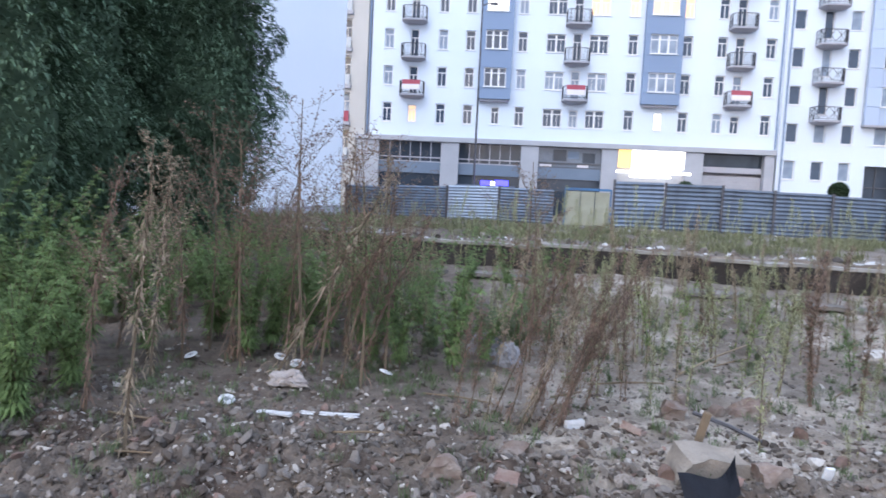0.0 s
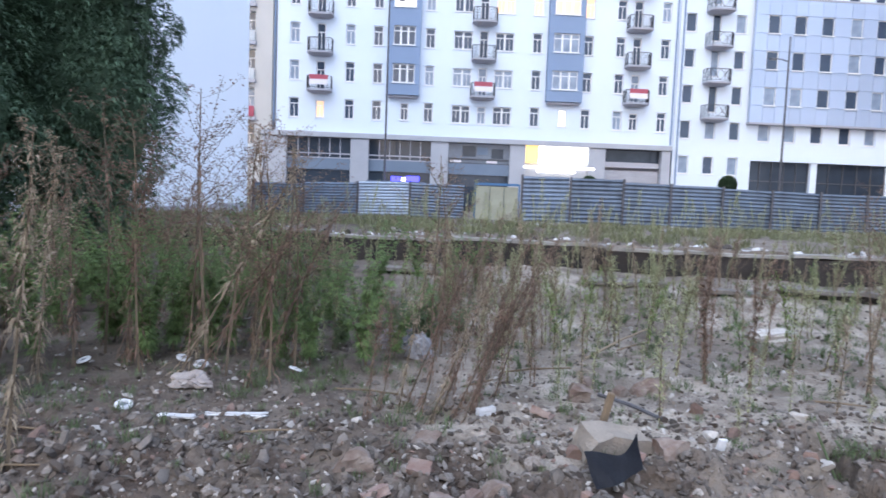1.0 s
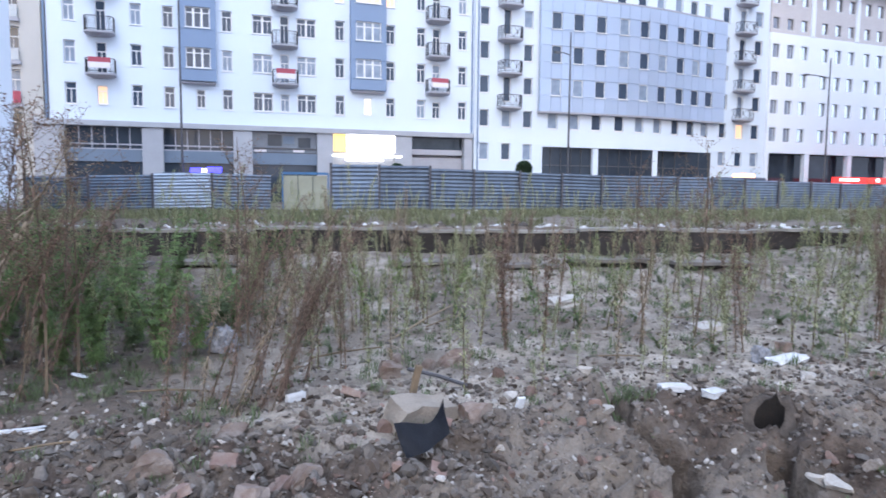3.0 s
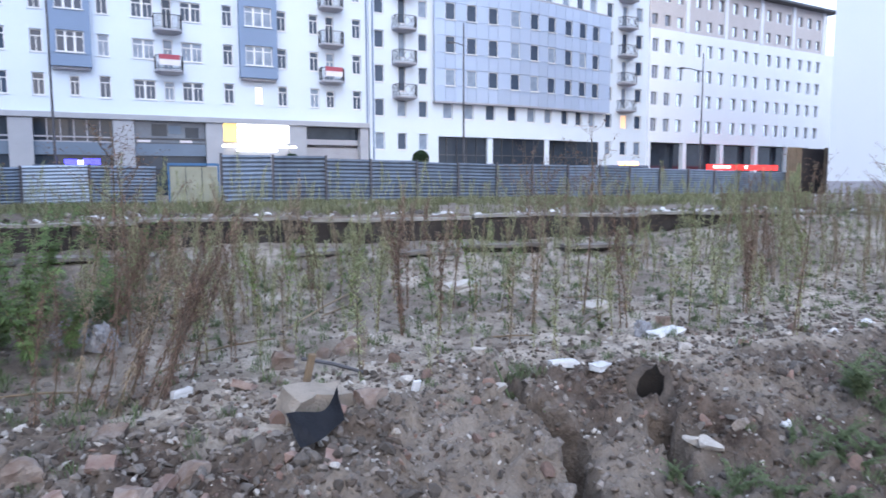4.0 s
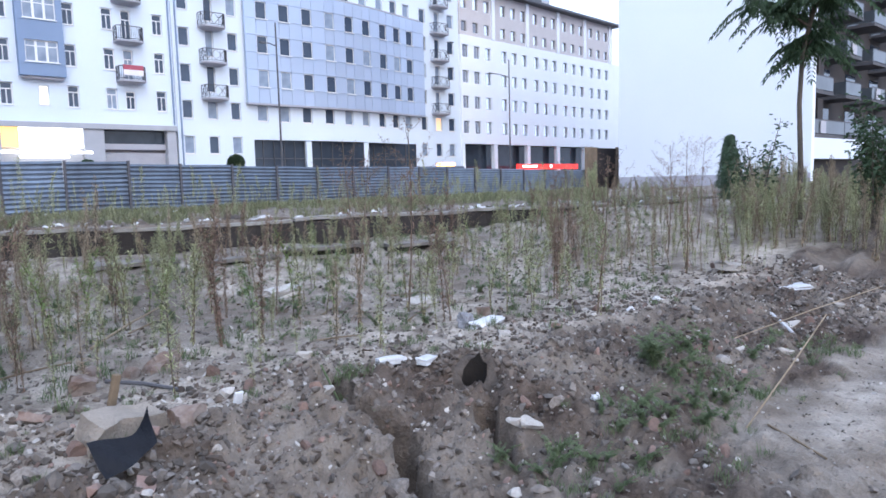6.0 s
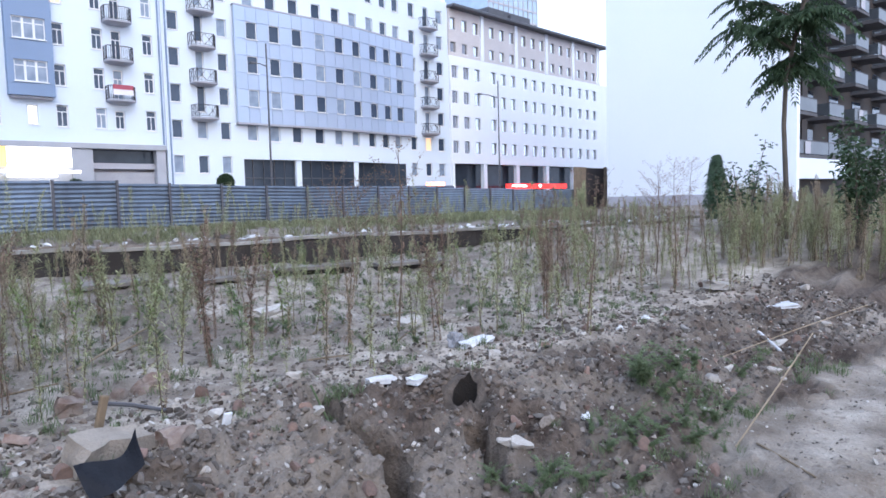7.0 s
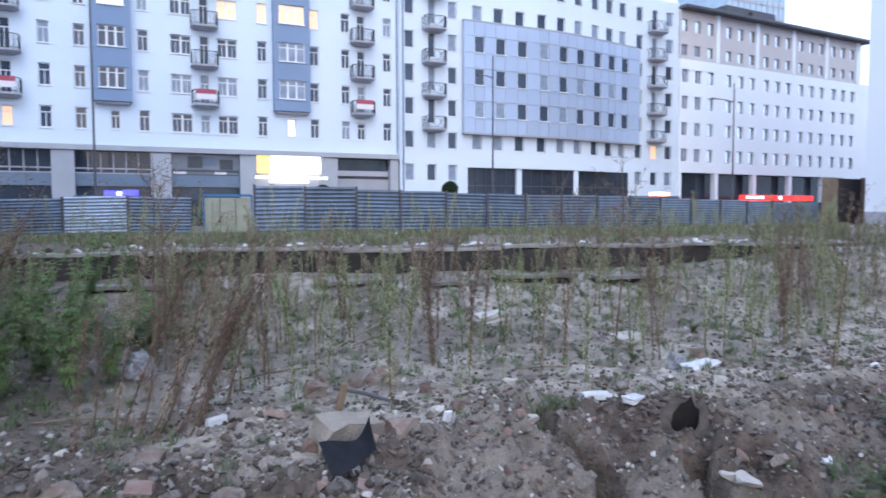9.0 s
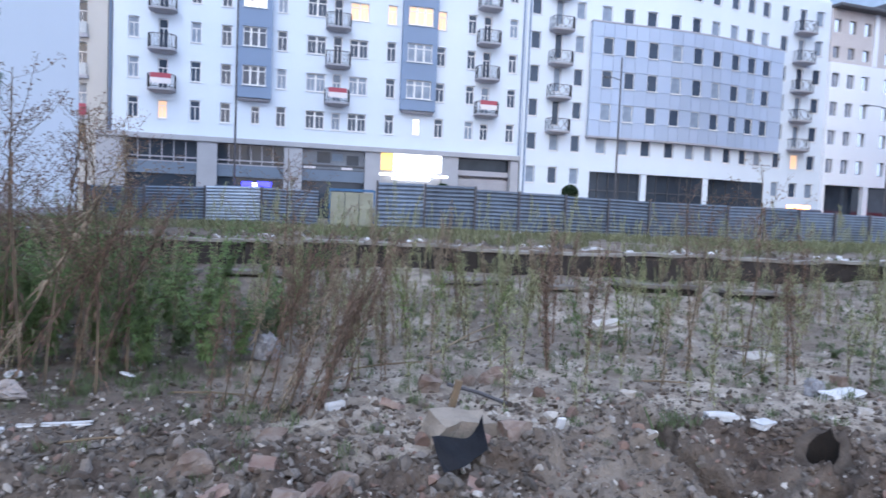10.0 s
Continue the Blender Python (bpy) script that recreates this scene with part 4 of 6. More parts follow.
def stem_line(r, height, lean, wob=0.03, n=7):
    a = r.uniform(0, 6.28)
    pts, x, y = [], 0.0, 0.0
    for i in range(n + 1):
        t = i / n
        pts.append((lean[0] * t * t + wob * math.sin(3 * t + a) * t, lean[1] * t * t + wob * math.cos(2.3 * t + a) * t, height * t))
    return pts


def along(pts, t):
    f_ = t * (len(pts) - 1)
    i = min(int(f_), len(pts) - 2)
    u = f_ - i
    return tuple(pts[i][k] + (pts[i + 1][k] - pts[i][k]) * u for k in range(3))


def spike_weed(seed, height):
    """Slender upright weed with narrow leaves all the way up and a feathery top."""
    r = random.Random(seed)
    stems, tv, tf, lv, lf = [], [], [], [], []
    for s in range(r.choice((1, 1, 2, 2))):
        sv, sf = [], []
        h = height * r.uniform(0.7, 1.0)
        pts = stem_line(r, h, (r.uniform(-0.16, 0.16), r.uniform(-0.16, 0.16)))
        ox, oy = (r.uniform(-0.06, 0.06), r.uniform(-0.06, 0.06)) if s else (0, 0)
        pts = [(a + ox, b + oy, c) for a, b, c in pts]
        add_rod(sv, sf, pts, 0.0065, 0.0015)
        stems.append((sv, sf))
        low = r.uniform(0.12, 0.4)
        for k in range(int(150 * h)):
            t = low + (1 - low) * r.random() ** 0.85
            a = r.uniform(0, 6.28)
            up = r.uniform(-0.1, 1.2)
            size = (0.035 + 0.085 * (1 - abs(t - 0.6) * 1.5)) * r.uniform(0.5, 1.4)
            add_leaf(lv, lf, along(pts, t), (math.cos(a), math.sin(a), up), size, 0.008 + 0.009 * r.random(), r.uniform(0, 0.5))
        for k in range(int(26 * h)):
            # withered lower leaves hang on the stem
            t, a = r.uniform(0.02, low + 0.15), r.uniform(0, 6.28)
            add_leaf(lv, lf, along(pts, t), (math.cos(a), math.sin(a), r.uniform(-2.0, -0.3)), r.uniform(0.02, 0.06), 0.012, 0.3)
        for k in range(8):
            t, a = r.uniform(0.5, 0.95), r.uniform(0, 6.28)
            p = along(pts, t)
            L = r.uniform(0.08, 0.2) * (1.2 - t) * 2
            q = (p[0] + math.cos(a) * L * 0.5, p[1] + math.sin(a) * L * 0.5, p[2] + L)
            add_rod(tv, tf, [p, q], 0.002, 0.001)
            for j in range(9):
                u, b = r.random(), r.uniform(0, 6.28)
                add_leaf(lv, lf, tuple(p[i] + (q[i] - p[i]) * u for i in range(3)), (math.cos(b), math.sin(b), 1.0), r.uniform(0.02, 0.045), 0.008)
    return stems, (tv, tf), (lv, lf)


def dry_weed(seed, height, lean, sprawl=1.0, rope=1.0):
    """Tall dry weed: a stem roped with hanging withered leaves, branching into clotted seed heads."""
    r = random.Random(seed)
    sv, sf, tv, tf, lv, lf = [], [], [], [], [], []
    pts = stem_line(r, height, lean, 0.05, 9)
    add_rod(sv, sf, pts, 0.011, 0.003)
    for k in range(int(15 * height)):
        t, a = r.uniform(0.4, 0.98), r.uniform(0, 6.28)
        p = along(pts, t)
        L = r.uniform(0.15, 0.42) * (1.3 - t) * min(1.2, height / 1.5) * sprawl
        q = (p[0] + math.cos(a) * L * 0.65 * sprawl + lean[0] * 0.1, p[1] + math.sin(a) * L * 0.65 * sprawl, p[2] + L * r.uniform(0.5, 1.1))
        m = tuple((p[i] + q[i]) / 2 + (0.02 * math.cos(a), 0.02 * math.sin(a), -0.02)[i] for i in range(3))
        add_rod(tv, tf, [p, m, q], 0.0032, 0.001)
        for j in range(int(30 * L / 0.25 / sprawl)):
            u, b = r.uniform(0.15, 1.0), r.uniform(0, 6.28)
            c = tuple(p[i] + (q[i] - p[i]) * u + r.uniform(-0.016, 0.016) * sprawl for i in range(3))
            add_leaf(lv, lf, c, (math.cos(b), math.sin(b), r.uniform(-0.3, 0.9)), r.uniform(0.012, 0.034), r.uniform(0.008, 0.02), 0.2)
    for k in range(int(330 * height * rope)):
        t, b = r.random() ** 1.1, r.uniform(0, 6.28)
        if noise.noise(Vector((7.0 * t, seed * 1.7, 0))) < r.uniform(-0.5, 0.25):
            continue
        p = along(pts, 0.04 + 0.9 * t)
        w = abs(r.gauss(0, 0.022)) * (1.2 - 0.5 * t)
        p = (p[0] + w * math.cos(b), p[1] + w * math.sin(b), p[2])
        add_leaf(lv, lf, p, (math.cos(b), math.sin(b), r.uniform(-2.2, 0.6)), r.uniform(0.025, 0.11) * (1.1 - 0.5 * t), r.uniform(0.006, 0.015), 0.5)
    return [(sv, sf)], (tv, tf), (lv, lf)


def leafy_weed(seed, height):
    """Bushy mugwort-like weed with feathery cut leaves."""
    r = random.Random(seed)
    stems, lv, lf = [], [], []
    for s in range(r.choice((5, 6, 7))):
        sv, sf = [], []
        h = height * r.uniform(0.65, 1.0)
        a0 = r.uniform(0, 6.28)
        pts = stem_line(r, h, (0.5 * math.cos(a0), 0.5 * math.sin(a0)), 0.06)
        add_rod(sv, sf, pts, 0.007, 0.002)
        stems.append((sv, sf))
        for k in range(int(75 * h)):
            t, a = r.uniform(0.12, 1.0), r.uniform(0, 6.28)
            p = along(pts, t)
            L = r.uniform(0.07, 0.16) * (1.25 - 0.75 * t)
            up = r.uniform(-0.1, 0.8)
            for j in range(5):
                b = a + (j - 2) * 0.42
                add_leaf(lv, lf, p, (math.cos(b), math.sin(b), up), L * (1.0 - 0.16 * abs(j - 2)), L * 0.15, 0.35)
    return stems, ([], []), (lv, lf)


def plant(name, data, stem_m, leaf_m, label, group, part_name="foliage"):
    stems, (tv, tf), (lv, lf) = data
    ob = new(name)
    for sv, sf in stems:
        new("stem", mesh_from("stem", sv, sf, stem_m)).parent = ob
    for nm, v, f_, m in (("twig_tangle", tv, tf, stem_m), (part_name, lv, lf, leaf_m)):
        if v:
            child = new(nm, mesh_from(nm, v, f_, m))
            child.parent = ob
            tagged(child, kind="stuff")
    return tagged(ob, label, "weed", group)


def joined(data):
    """Stems and twigs in one list, leaves in another."""
    stems, twigs, leaves = data
    V, Fc = [], []
    for v, f_ in stems + [twigs]:
        Fc += [tuple(q + len(V) for q in t) for t in f_]
        V += v
    return (V, Fc), leaves


def stand(template, x, y, turn, size, tilt=(0, 0), first=False):
    m = Matrix.LocRotScale((x, y, gz(x, y) - 0.015), Euler((tilt[0], tilt[1], turn)), None)
    if first:
        template.matrix_basis = m
        return template
    ob = copy_thing(template, m)
    ob.scale = (size, size, size * 1.0)
    return ob


rp = random.Random(77)
spike_leaves = [LEAF_OLIVE, LEAF_OLIVE, LEAF_GREEN, LEAF_LIME, DRY_PALE, LEAF_OLIVE, LEAF_OLIVE, DRY]
SPIKES = [plant("spike_weed", spike_weed(k, 0.85 + 0.06 * k), STEM, m, "slender %s weed with narrow leaves on sand" % ("dry brown" if m in (DRY, DRY_PALE) else "bright green" if m is LEAF_LIME else "olive green"), "slender weeds") for k, m in enumerate(spike_leaves)]
DRIES = [plant("dry_weed", dry_weed(40 + k, 1.5 + 0.12 * k, (0.12 * (k - 2), 0.05), 1.15, 0.75), STEM, DRY if k != 3 else DRY_PALE, "tall dry brown branching weed with seed heads", "dry weeds", "seed_head") for k in range(6)]
AIRY = [plant("twiggy_weed", dry_weed(300 + k, 1.75, (0.1 * (k - 1), 0.05), 1.6, 0.3), STEM, DRY, "tall airy dry weed with spreading twigs and seed specks", "twiggy weeds", "seed_head") for k in range(3)]
LEAFY = [plant("leafy_weed", leafy_weed(70 + k, 1.25 + 0.12 * k), STEM, LEAF_GREEN, "bushy green mugwort-like weed", "leafy weeds") for k in range(4)]
used = {}


def put(kinds, x, y, size=1.0, pick=None, tilt=None):
    t = kinds[rp.randrange(len(kinds)) if pick is None else pick]
    tl = tilt or (rp.uniform(-0.08, 0.08), rp.uniform(-0.08, 0.08))
    ob = stand(t, x, y, rp.uniform(0, 6.28) if tilt is None else 0.0, size, tl, t.name not in used)
    if t.name not in used:
        t.scale = (size,) * 3
    used[t.name] = 1
    return ob


for x, y in [(1.62, 7.56), (2.06, 7.81), (2.39, 7.63), (1.85, 4.71), (2.87, 6.31), (3.09, 5.88), (3.99, 6.89), (4.24, 6.59), (3.71, 4.85), (4.95, 5.99), (4.91, 5.32),
             (5.67, 5.39), (5.55, 5.02), (5.73, 4.8), (6.13, 4.56), (6.19, 4.25), (9.39, 5.0), (9.74, 4.52), (1.57, 7.09), (1.98, 7.32), (2.42, 7.56), (2.9, 8.02), (2.77, 6.06)]:
    put(SPIKES, x, y, rp.uniform(0.9, 1.15))
for x, y in [(2.38, 4.61), (2.92, 4.91), (2.53, 4.78), (3.42, 4.75), (4.56, 5.05), (3.55, 4.56), (1.99, 5.06)]:
    put(SPIKES, x, y, rp.uniform(0.35, 0.6))
for k in range(185):
    y = 5.0 + 6.5 * rp.random() ** 0.85
    x = rp.uniform(0.6, 3.0 + 1.05 * y)
    if y < float(ledge_y(x)) - 1.0:
        put(SPIKES, x, y, rp.uniform(0.4, 1.05) * (1.0 if y < 8 else 0.8))
# dry weeds on the rubble and in front of the white wall
for x, y, s, lean in [(-2.42, 4.15, 1.15, 0.02), (-3.03, 4.66, 1.0, 0.05), (-3.0, 5.54, 1.1, 0.0), (-1.89, 5.48, 1.15, 0.42), (-1.78, 5.6, 0.95, 0.5), (-2.6, 6.28, 1.2, 0.1), (-1.3, 6.2, 1.1, 0.4), (0.49, 5.03, 0.62, 0.35), (-0.05, 5.1, 0.75, 0.1), (0.3, 5.18, 0.8, 0.2),
                      (-3.02, 6.15, 1.1, 0.05), (0.71, 5.35, 0.7, 0.25), (-1.33, 5.62, 0.8, 0.12), (-0.28, 4.94, 0.6, 0.1), (0.18, 4.9, 0.75, 0.3), (0.42, 4.84, 0.6, 0.4), (0.6, 5.6, 0.75, 0.2)]:
    put(DRIES, x, y, s, tilt=(rp.uniform(-0.05, 0.05), lean))
for k in range(7):
    y = rp.uniform(5.8, 10.5)
    put(DRIES, -y * math.tan(radians(rp.uniform(6, 33))), y, rp.uniform(0.75, 1.1), tilt=(rp.uniform(-0.08, 0.08), rp.uniform(0.0, 0.25)))
for k in range(15):
    y = rp.uniform(6.5, 10.0)
    x = y * math.tan(radians(rp.uniform(-9, 58)))
    if y < float(ledge_y(x)) - 1.0:
        put(AIRY if k % 2 else DRIES, x, y, rp.uniform(0.45, 0.7))
for x, y, s in ((9.39, 5.0, 1.3), (9.7, 4.6, 0.9), (6.19, 4.3, 1.15), (10.6, 6.0, 1.25), (7.4, 5.6, 1.1), (12.0, 6.2, 1.2), (8.2, 6.4, 1.15), (4.95, 5.99, 1.4), (4.1, 5.75, 1.25), (0.35, 7.0, 1.35)):
    put(AIRY, x, y, s * 0.85)
for az, y, s in ((9.5, 6.2, 1.2), (11.5, 5.6, 1.25), (13.0, 6.8, 1.3), (15.0, 5.9, 1.25), (18.0, 6.4, 1.3), (21.5, 6.0, 1.3), (10.5, 7.4, 1.3), (24.0, 6.6, 1.4), (16.5, 6.1, 1.45), (-2.0, 7.2, 1.2), (-35.5, 7.0, 1.15)):
    put(AIRY, -y * math.tan(radians(az)), y, s)
# leafy thicket
for k in range(95):
    y = rp.uniform(6.2, 12.0)
    put(LEAFY, -y * math.tan(radians(rp.uniform(8 if k % 4 else -4, 39))), y, rp.uniform(0.65, 1.05))
for x, y in ((-4.2, 5.4), (-3.7, 4.7), (-4.6, 5.2), (-3.9, 6.0), (-3.4, 4.4), (-3.5, 5.2), (-4.4, 6.2), (-3.3, 4.9), (-3.9, 5.0), (-4.0, 5.6), (-4.3, 5.8)):
    put(LEAFY, x, y, rp.uniform(0.9, 1.3))


# leaning brown clump on the rubble's edge and green growth towards the ledge
for i, (x, y, s, lean) in enumerate([(0.1, 5.0, 0.78, 0.32), (0.25, 5.08, 0.82, 0.4), (0.35, 4.95, 0.7, 0.45), (0.5, 5.12, 0.76, 0.33), (0.0, 5.22, 0.8, 0.28), (-0.2, 5.15, 0.62, 0.25)]):
    put(DRIES, x, y, s, pick=(0, 1, 2, 4, 5)[i % 5], tilt=(rp.uniform(-0.05, 0.05), lean))
for x, y, s in ((-0.7, 7.3, 0.6), (-0.4, 8.1, 0.7), (0.3, 8.7, 0.7), (-1.0, 8.4, 0.8), (0.5, 9.6, 0.75), (-0.5, 9.5, 0.85), (1.0, 10.4, 0.7), (-1.3, 10.2, 0.9), (0.1, 10.8, 0.8)):
    put(LEAFY, x, y, s)


def merged(name, placed, material, label, category):
    """Many plants or stones as one mesh of stuff; placed: (verts, faces, matrix)."""
    V, Fc, off = [], [], 0
    for v, f_, m in placed:
        a = np.asarray(v, float)
        M = np.array(m)
        V.append(a @ M[:3, :3].T + M[:3, 3])
        Fc += [tuple(q + off for q in t) for t in f_]
        off += len(v)
    ob = new(name, mesh_from(name, np.concatenate(V).tolist(), Fc, material))
    return tagged(ob, label, category, kind="stuff")


def where(x, y, size, turn=None, up=0.0, flat=1.0):
    return Matrix.LocRotScale((x, y, gz(x, y) + up), Euler((rp.uniform(-0.1, 0.1), rp.uniform(-0.1, 0.1), rp.uniform(0, 6.28) if turn is None else turn)), (size, size, size * flat))


# dense growth by the ledge's far end and along the right
src = [joined(spike_weed(100 + k, 1.2)) for k in range(4)] + [joined(dry_weed(110 + k, 1.3, (0.1, 0.05))) for k in range(3)]
for tag, m_s in (("stems", 0), ("leaves", 1)):
    for kind_, material in ((0, LEAF_OLIVE if m_s else STEM), (1, DRY_PALE if m_s else STEM)):
        rr = random.Random(5 + kind_)
        rp.seed(900 + kind_)
        placed = []
        for k in range(800 if kind_ == 0 else 300):
            if k % 2:
                d, a = rr.uniform(12.5, 21), radians(rr.uniform(65, 80))
                size = rr.uniform(0.5, 1.0)
            else:
                d, a = rr.uniform(10.5, 19), radians(rr.uniform(50, 68))
                size = rr.uniform(0.25, 0.6)
            x, y = d * math.sin(a), d * math.cos(a)
            if k % 5 == 0:
                x = rr.uniform(-4, 12)
                y = float(ledge_y(x)) - rr.uniform(0.3, 4.5)
            elif k % 12 == 2:
                x, y = rr.uniform(-2.6, 2.2), rr.uniform(6.3, 11.0)
                size *= 1.3
            y = min(y, float(ledge_y(x)) - 0.3)
            s_ = src[rr.randrange(4) if kind_ == 0 else 4 + rr.randrange(3)]
            placed.append((*s_[m_s], where(x, y, size)))
        merged("weed_thicket", placed, material, "dense tangle of %s weeds beside the ledge" % ("olive green" if kind_ == 0 else "pale dry"), "weeds")
# grass on the terrace
def tuft(seed, h, n, w):
    r = random.Random(seed)
    V, Fc = [], []
    for k in range(n):
        a, o = r.uniform(0, 6.28), (r.uniform(-0.12, 0.12), r.uniform(-0.12, 0.12), 0)
        add_leaf(V, Fc, o, (math.cos(a) * 0.45, math.sin(a) * 0.45, 1), h * r.uniform(0.5, 1.0), w, 0.15)
    return V, Fc


tufts = [tuft(k, 0.35, 26, 0.014) for k in range(5)]
rr = random.Random(8)
rp.seed(31)
placed = []
for k in range(4800):
    y = 9.6 + 25.5 * rr.random() ** 1.4
    x = rr.uniform(-8.2, y * 1.45)
    if y < float(ledge_y(x)) + 0.3:
        continue
    if wave(x, y, 0.7, 2.0) > -0.2:
        placed.append((*tufts[rr.randrange(5)], where(x, y, rr.uniform(0.4, 1.3))))
merged("terrace_grass", placed, GRASS, "yellow green rough grass on the raised terrace", "grass")
placed = []
for k in range(560):
    x, y = rr.uniform(-8, 44), rr.uniform(12, 35)
    x = min(x, y * 1.4)
    y = max(y, float(ledge_y(x)) + 0.5)
    s_ = src[rr.randrange(4)]
    placed.append((*s_[1], where(x, y, rr.uniform(0.35, 0.85) * (1.25 if k % 3 else 0.8))))
merged("terrace_weeds", placed, LEAF_OLIVE, "low olive weeds on the raised terrace", "weeds")
placed = []
for k in range(1900):
    y = 4.0 + 7.0 * rr.random() ** 0.7
    x = rr.uniform(-4, 2 + 1.4 * y)
    placed.append((*tufts[rr.randrange(5)], where(x, y, rr.uniform(0.12, 0.5))))
for cx, cy, rad, n in ((5.6, 2.6, 0.5, 40), (4.3, 2.2, 0.7, 22), (3.6, 2.5, 0.4, 12), (-3.6, 4.4, 1.0, 110), (-0.9, 6.0, 0.7, 60), (2.95, 4.3, 0.15, 14), (7.5, 2.6, 0.6, 40), (-2.0, 3.6, 0.9, 40)):
    for k in range(n):
        placed.append((*tufts[rr.randrange(5)], where(cx + rr.gauss(0, rad / 2), cy + rr.gauss(0, rad / 2), rr.uniform(0.2, 0.5))))
merged("low_herbs", placed, HERB, "low green herbs and grass on sand and rubble", "weeds")
lw = joined(leafy_weed(200, 0.55))
placed = [(*lw[1], where(5.75 + rr.gauss(0, 0.28), 2.8 + rr.gauss(0, 0.22), rr.uniform(0.3, 0.65))) for k in range(10)]
placed += [(*lw[1], where(-0.1 + rr.gauss(0, 0.3), 7.6 + rr.gauss(0, 0.3), rr.uniform(0.7, 1.1))) for k in range(8)]
for k in range(46):
    u = rr.random()
    placed.append((*lw[1], where(3.35 + 2.3 * u + rr.gauss(0, 0.12), 2.95 - 0.45 * math.sin(2.6 * u) + rr.gauss(0, 0.14), rr.uniform(0.15, 0.38))))
placed += [(*lw[1], where(rr.uniform(1, 9), rr.uniform(4.8, 9.5), rr.uniform(0.15, 0.35))) for k in range(70)]
merged("green_bush", placed, HERB, "fresh green low bushes on the rubble bank", "bush")

# ---- conifers ----
def conifer(name, x, y, height, radius, seed, label, n, spray=0.42, taper=0.6):
    r = random.Random(seed)
    ob = empty(name, (x, y, gz(x, y) - 0.05), label, "tree")
    bm = bmesh.new()
    tube(bm, [(0, 0, 0), (0, 0, height * 0.6), (0, 0, height * 0.95)], [radius * 0.09, radius * 0.05, 0.02], 8)
    part("trunk", bm, BARK, ob)
    V, Fc = [], []
    for k in range(n):
        t = r.random() ** 0.8
        a = r.uniform(0, 6.28)
        prof = radius * (min(1, 0.55 + 1.6 * t) if t < 0.3 else 1.0) * (1 - max(0, t - 0.25) / 0.75) ** taper
        q = Vector((math.cos(a) * 2.2, math.sin(a) * 2.2, height * t * 0.9 + 7 * seed))
        lump = 1 + 0.3 * noise.noise(q) + 0.25 * noise.noise(q * 2.6)
        rad = prof * lump * (1 - 0.45 * r.random() ** 2.2)
        p = (rad * math.cos(a), rad * math.sin(a), height * (0.03 + 0.97 * t))
        for j in range(4):
            b = a + r.uniform(-0.9, 0.9)
            L = spray * r.uniform(0.5, 1.2)
            add_leaf(V, Fc, p, (math.cos(b), math.sin(b), r.uniform(-0.25, 0.55)), L, L * 0.22, r.uniform(0.0, 0.7))
    crown = new("crown", mesh_from("crown", V, Fc, CONIFER))
    crown.parent = ob
    bm = bmesh.new()
    rings = []
    for i in range(14):
        t = i / 13
        prof = radius * 0.74 * (min(1, 0.55 + 1.6 * t) if t < 0.3 else 1.0) * (1 - max(0, t - 0.25) / 0.75) ** taper + 0.02
        rings.append([bm.verts.new((prof * math.cos(6.2832 * k / 18) * r.uniform(0.85, 1.1), prof * math.sin(6.2832 * k / 18) * r.uniform(0.85, 1.1), height * (0.03 + 0.93 * t))) for k in range(18)])
    for a, b in zip(rings, rings[1:]):
        for k in range(18):
            bm.faces.new((a[k], a[(k + 1) % 18], b[(k + 1) % 18], b[k]))
    part("inner_crown", bm, CONIFER, ob)
    return ob


conifer("conifer", -6.5, 13.4, 9.5, 1.75, 1, "dark green dense conifer beside the white wall", 36000, 0.155)
conifer("conifer", -7.6, 10.9, 9.0, 1.6, 2, "dark green dense conifer over the weeds", 28000, 0.155)
conifer("conifer", -6.9, 8.0, 8.0, 1.5, 3, "dark green dense conifer by the plot edge", 20000, 0.155)
conifer("small_thuja", 18.1, 8.5, 1.75, 0.3, 4, "small dark green cone-shaped thuja", 1300, 0.14, 0.8)

# ---- broadleaf tree with long feathered leaves ----
def frond(V, Fc, r, start, direction, length):
    """A long drooping compound leaf with paired pointed leaflets."""
    d = Vector(direction).normalized()
    side = d.cross(Vector((0, 0, 1))).normalized()
    n = 13
    for i in range(n):
        t = (i + 1) / n
        p = Vector(start) + d * length * t + Vector((0, 0, -0.75 * length * t * t))
        for s in (-1, 1):
            add_leaf(V, Fc, p, side * s + d * 0.7 + Vector((0, 0, -0.75 - 0.4 * r.random())), 0.2 * (1.15 - 0.5 * t) * r.uniform(0.8, 1.2), 0.055, 0.25)
    add_leaf(V, Fc, p, d + Vector((0, 0, -1.2)), 0.16, 0.05, 0.2)


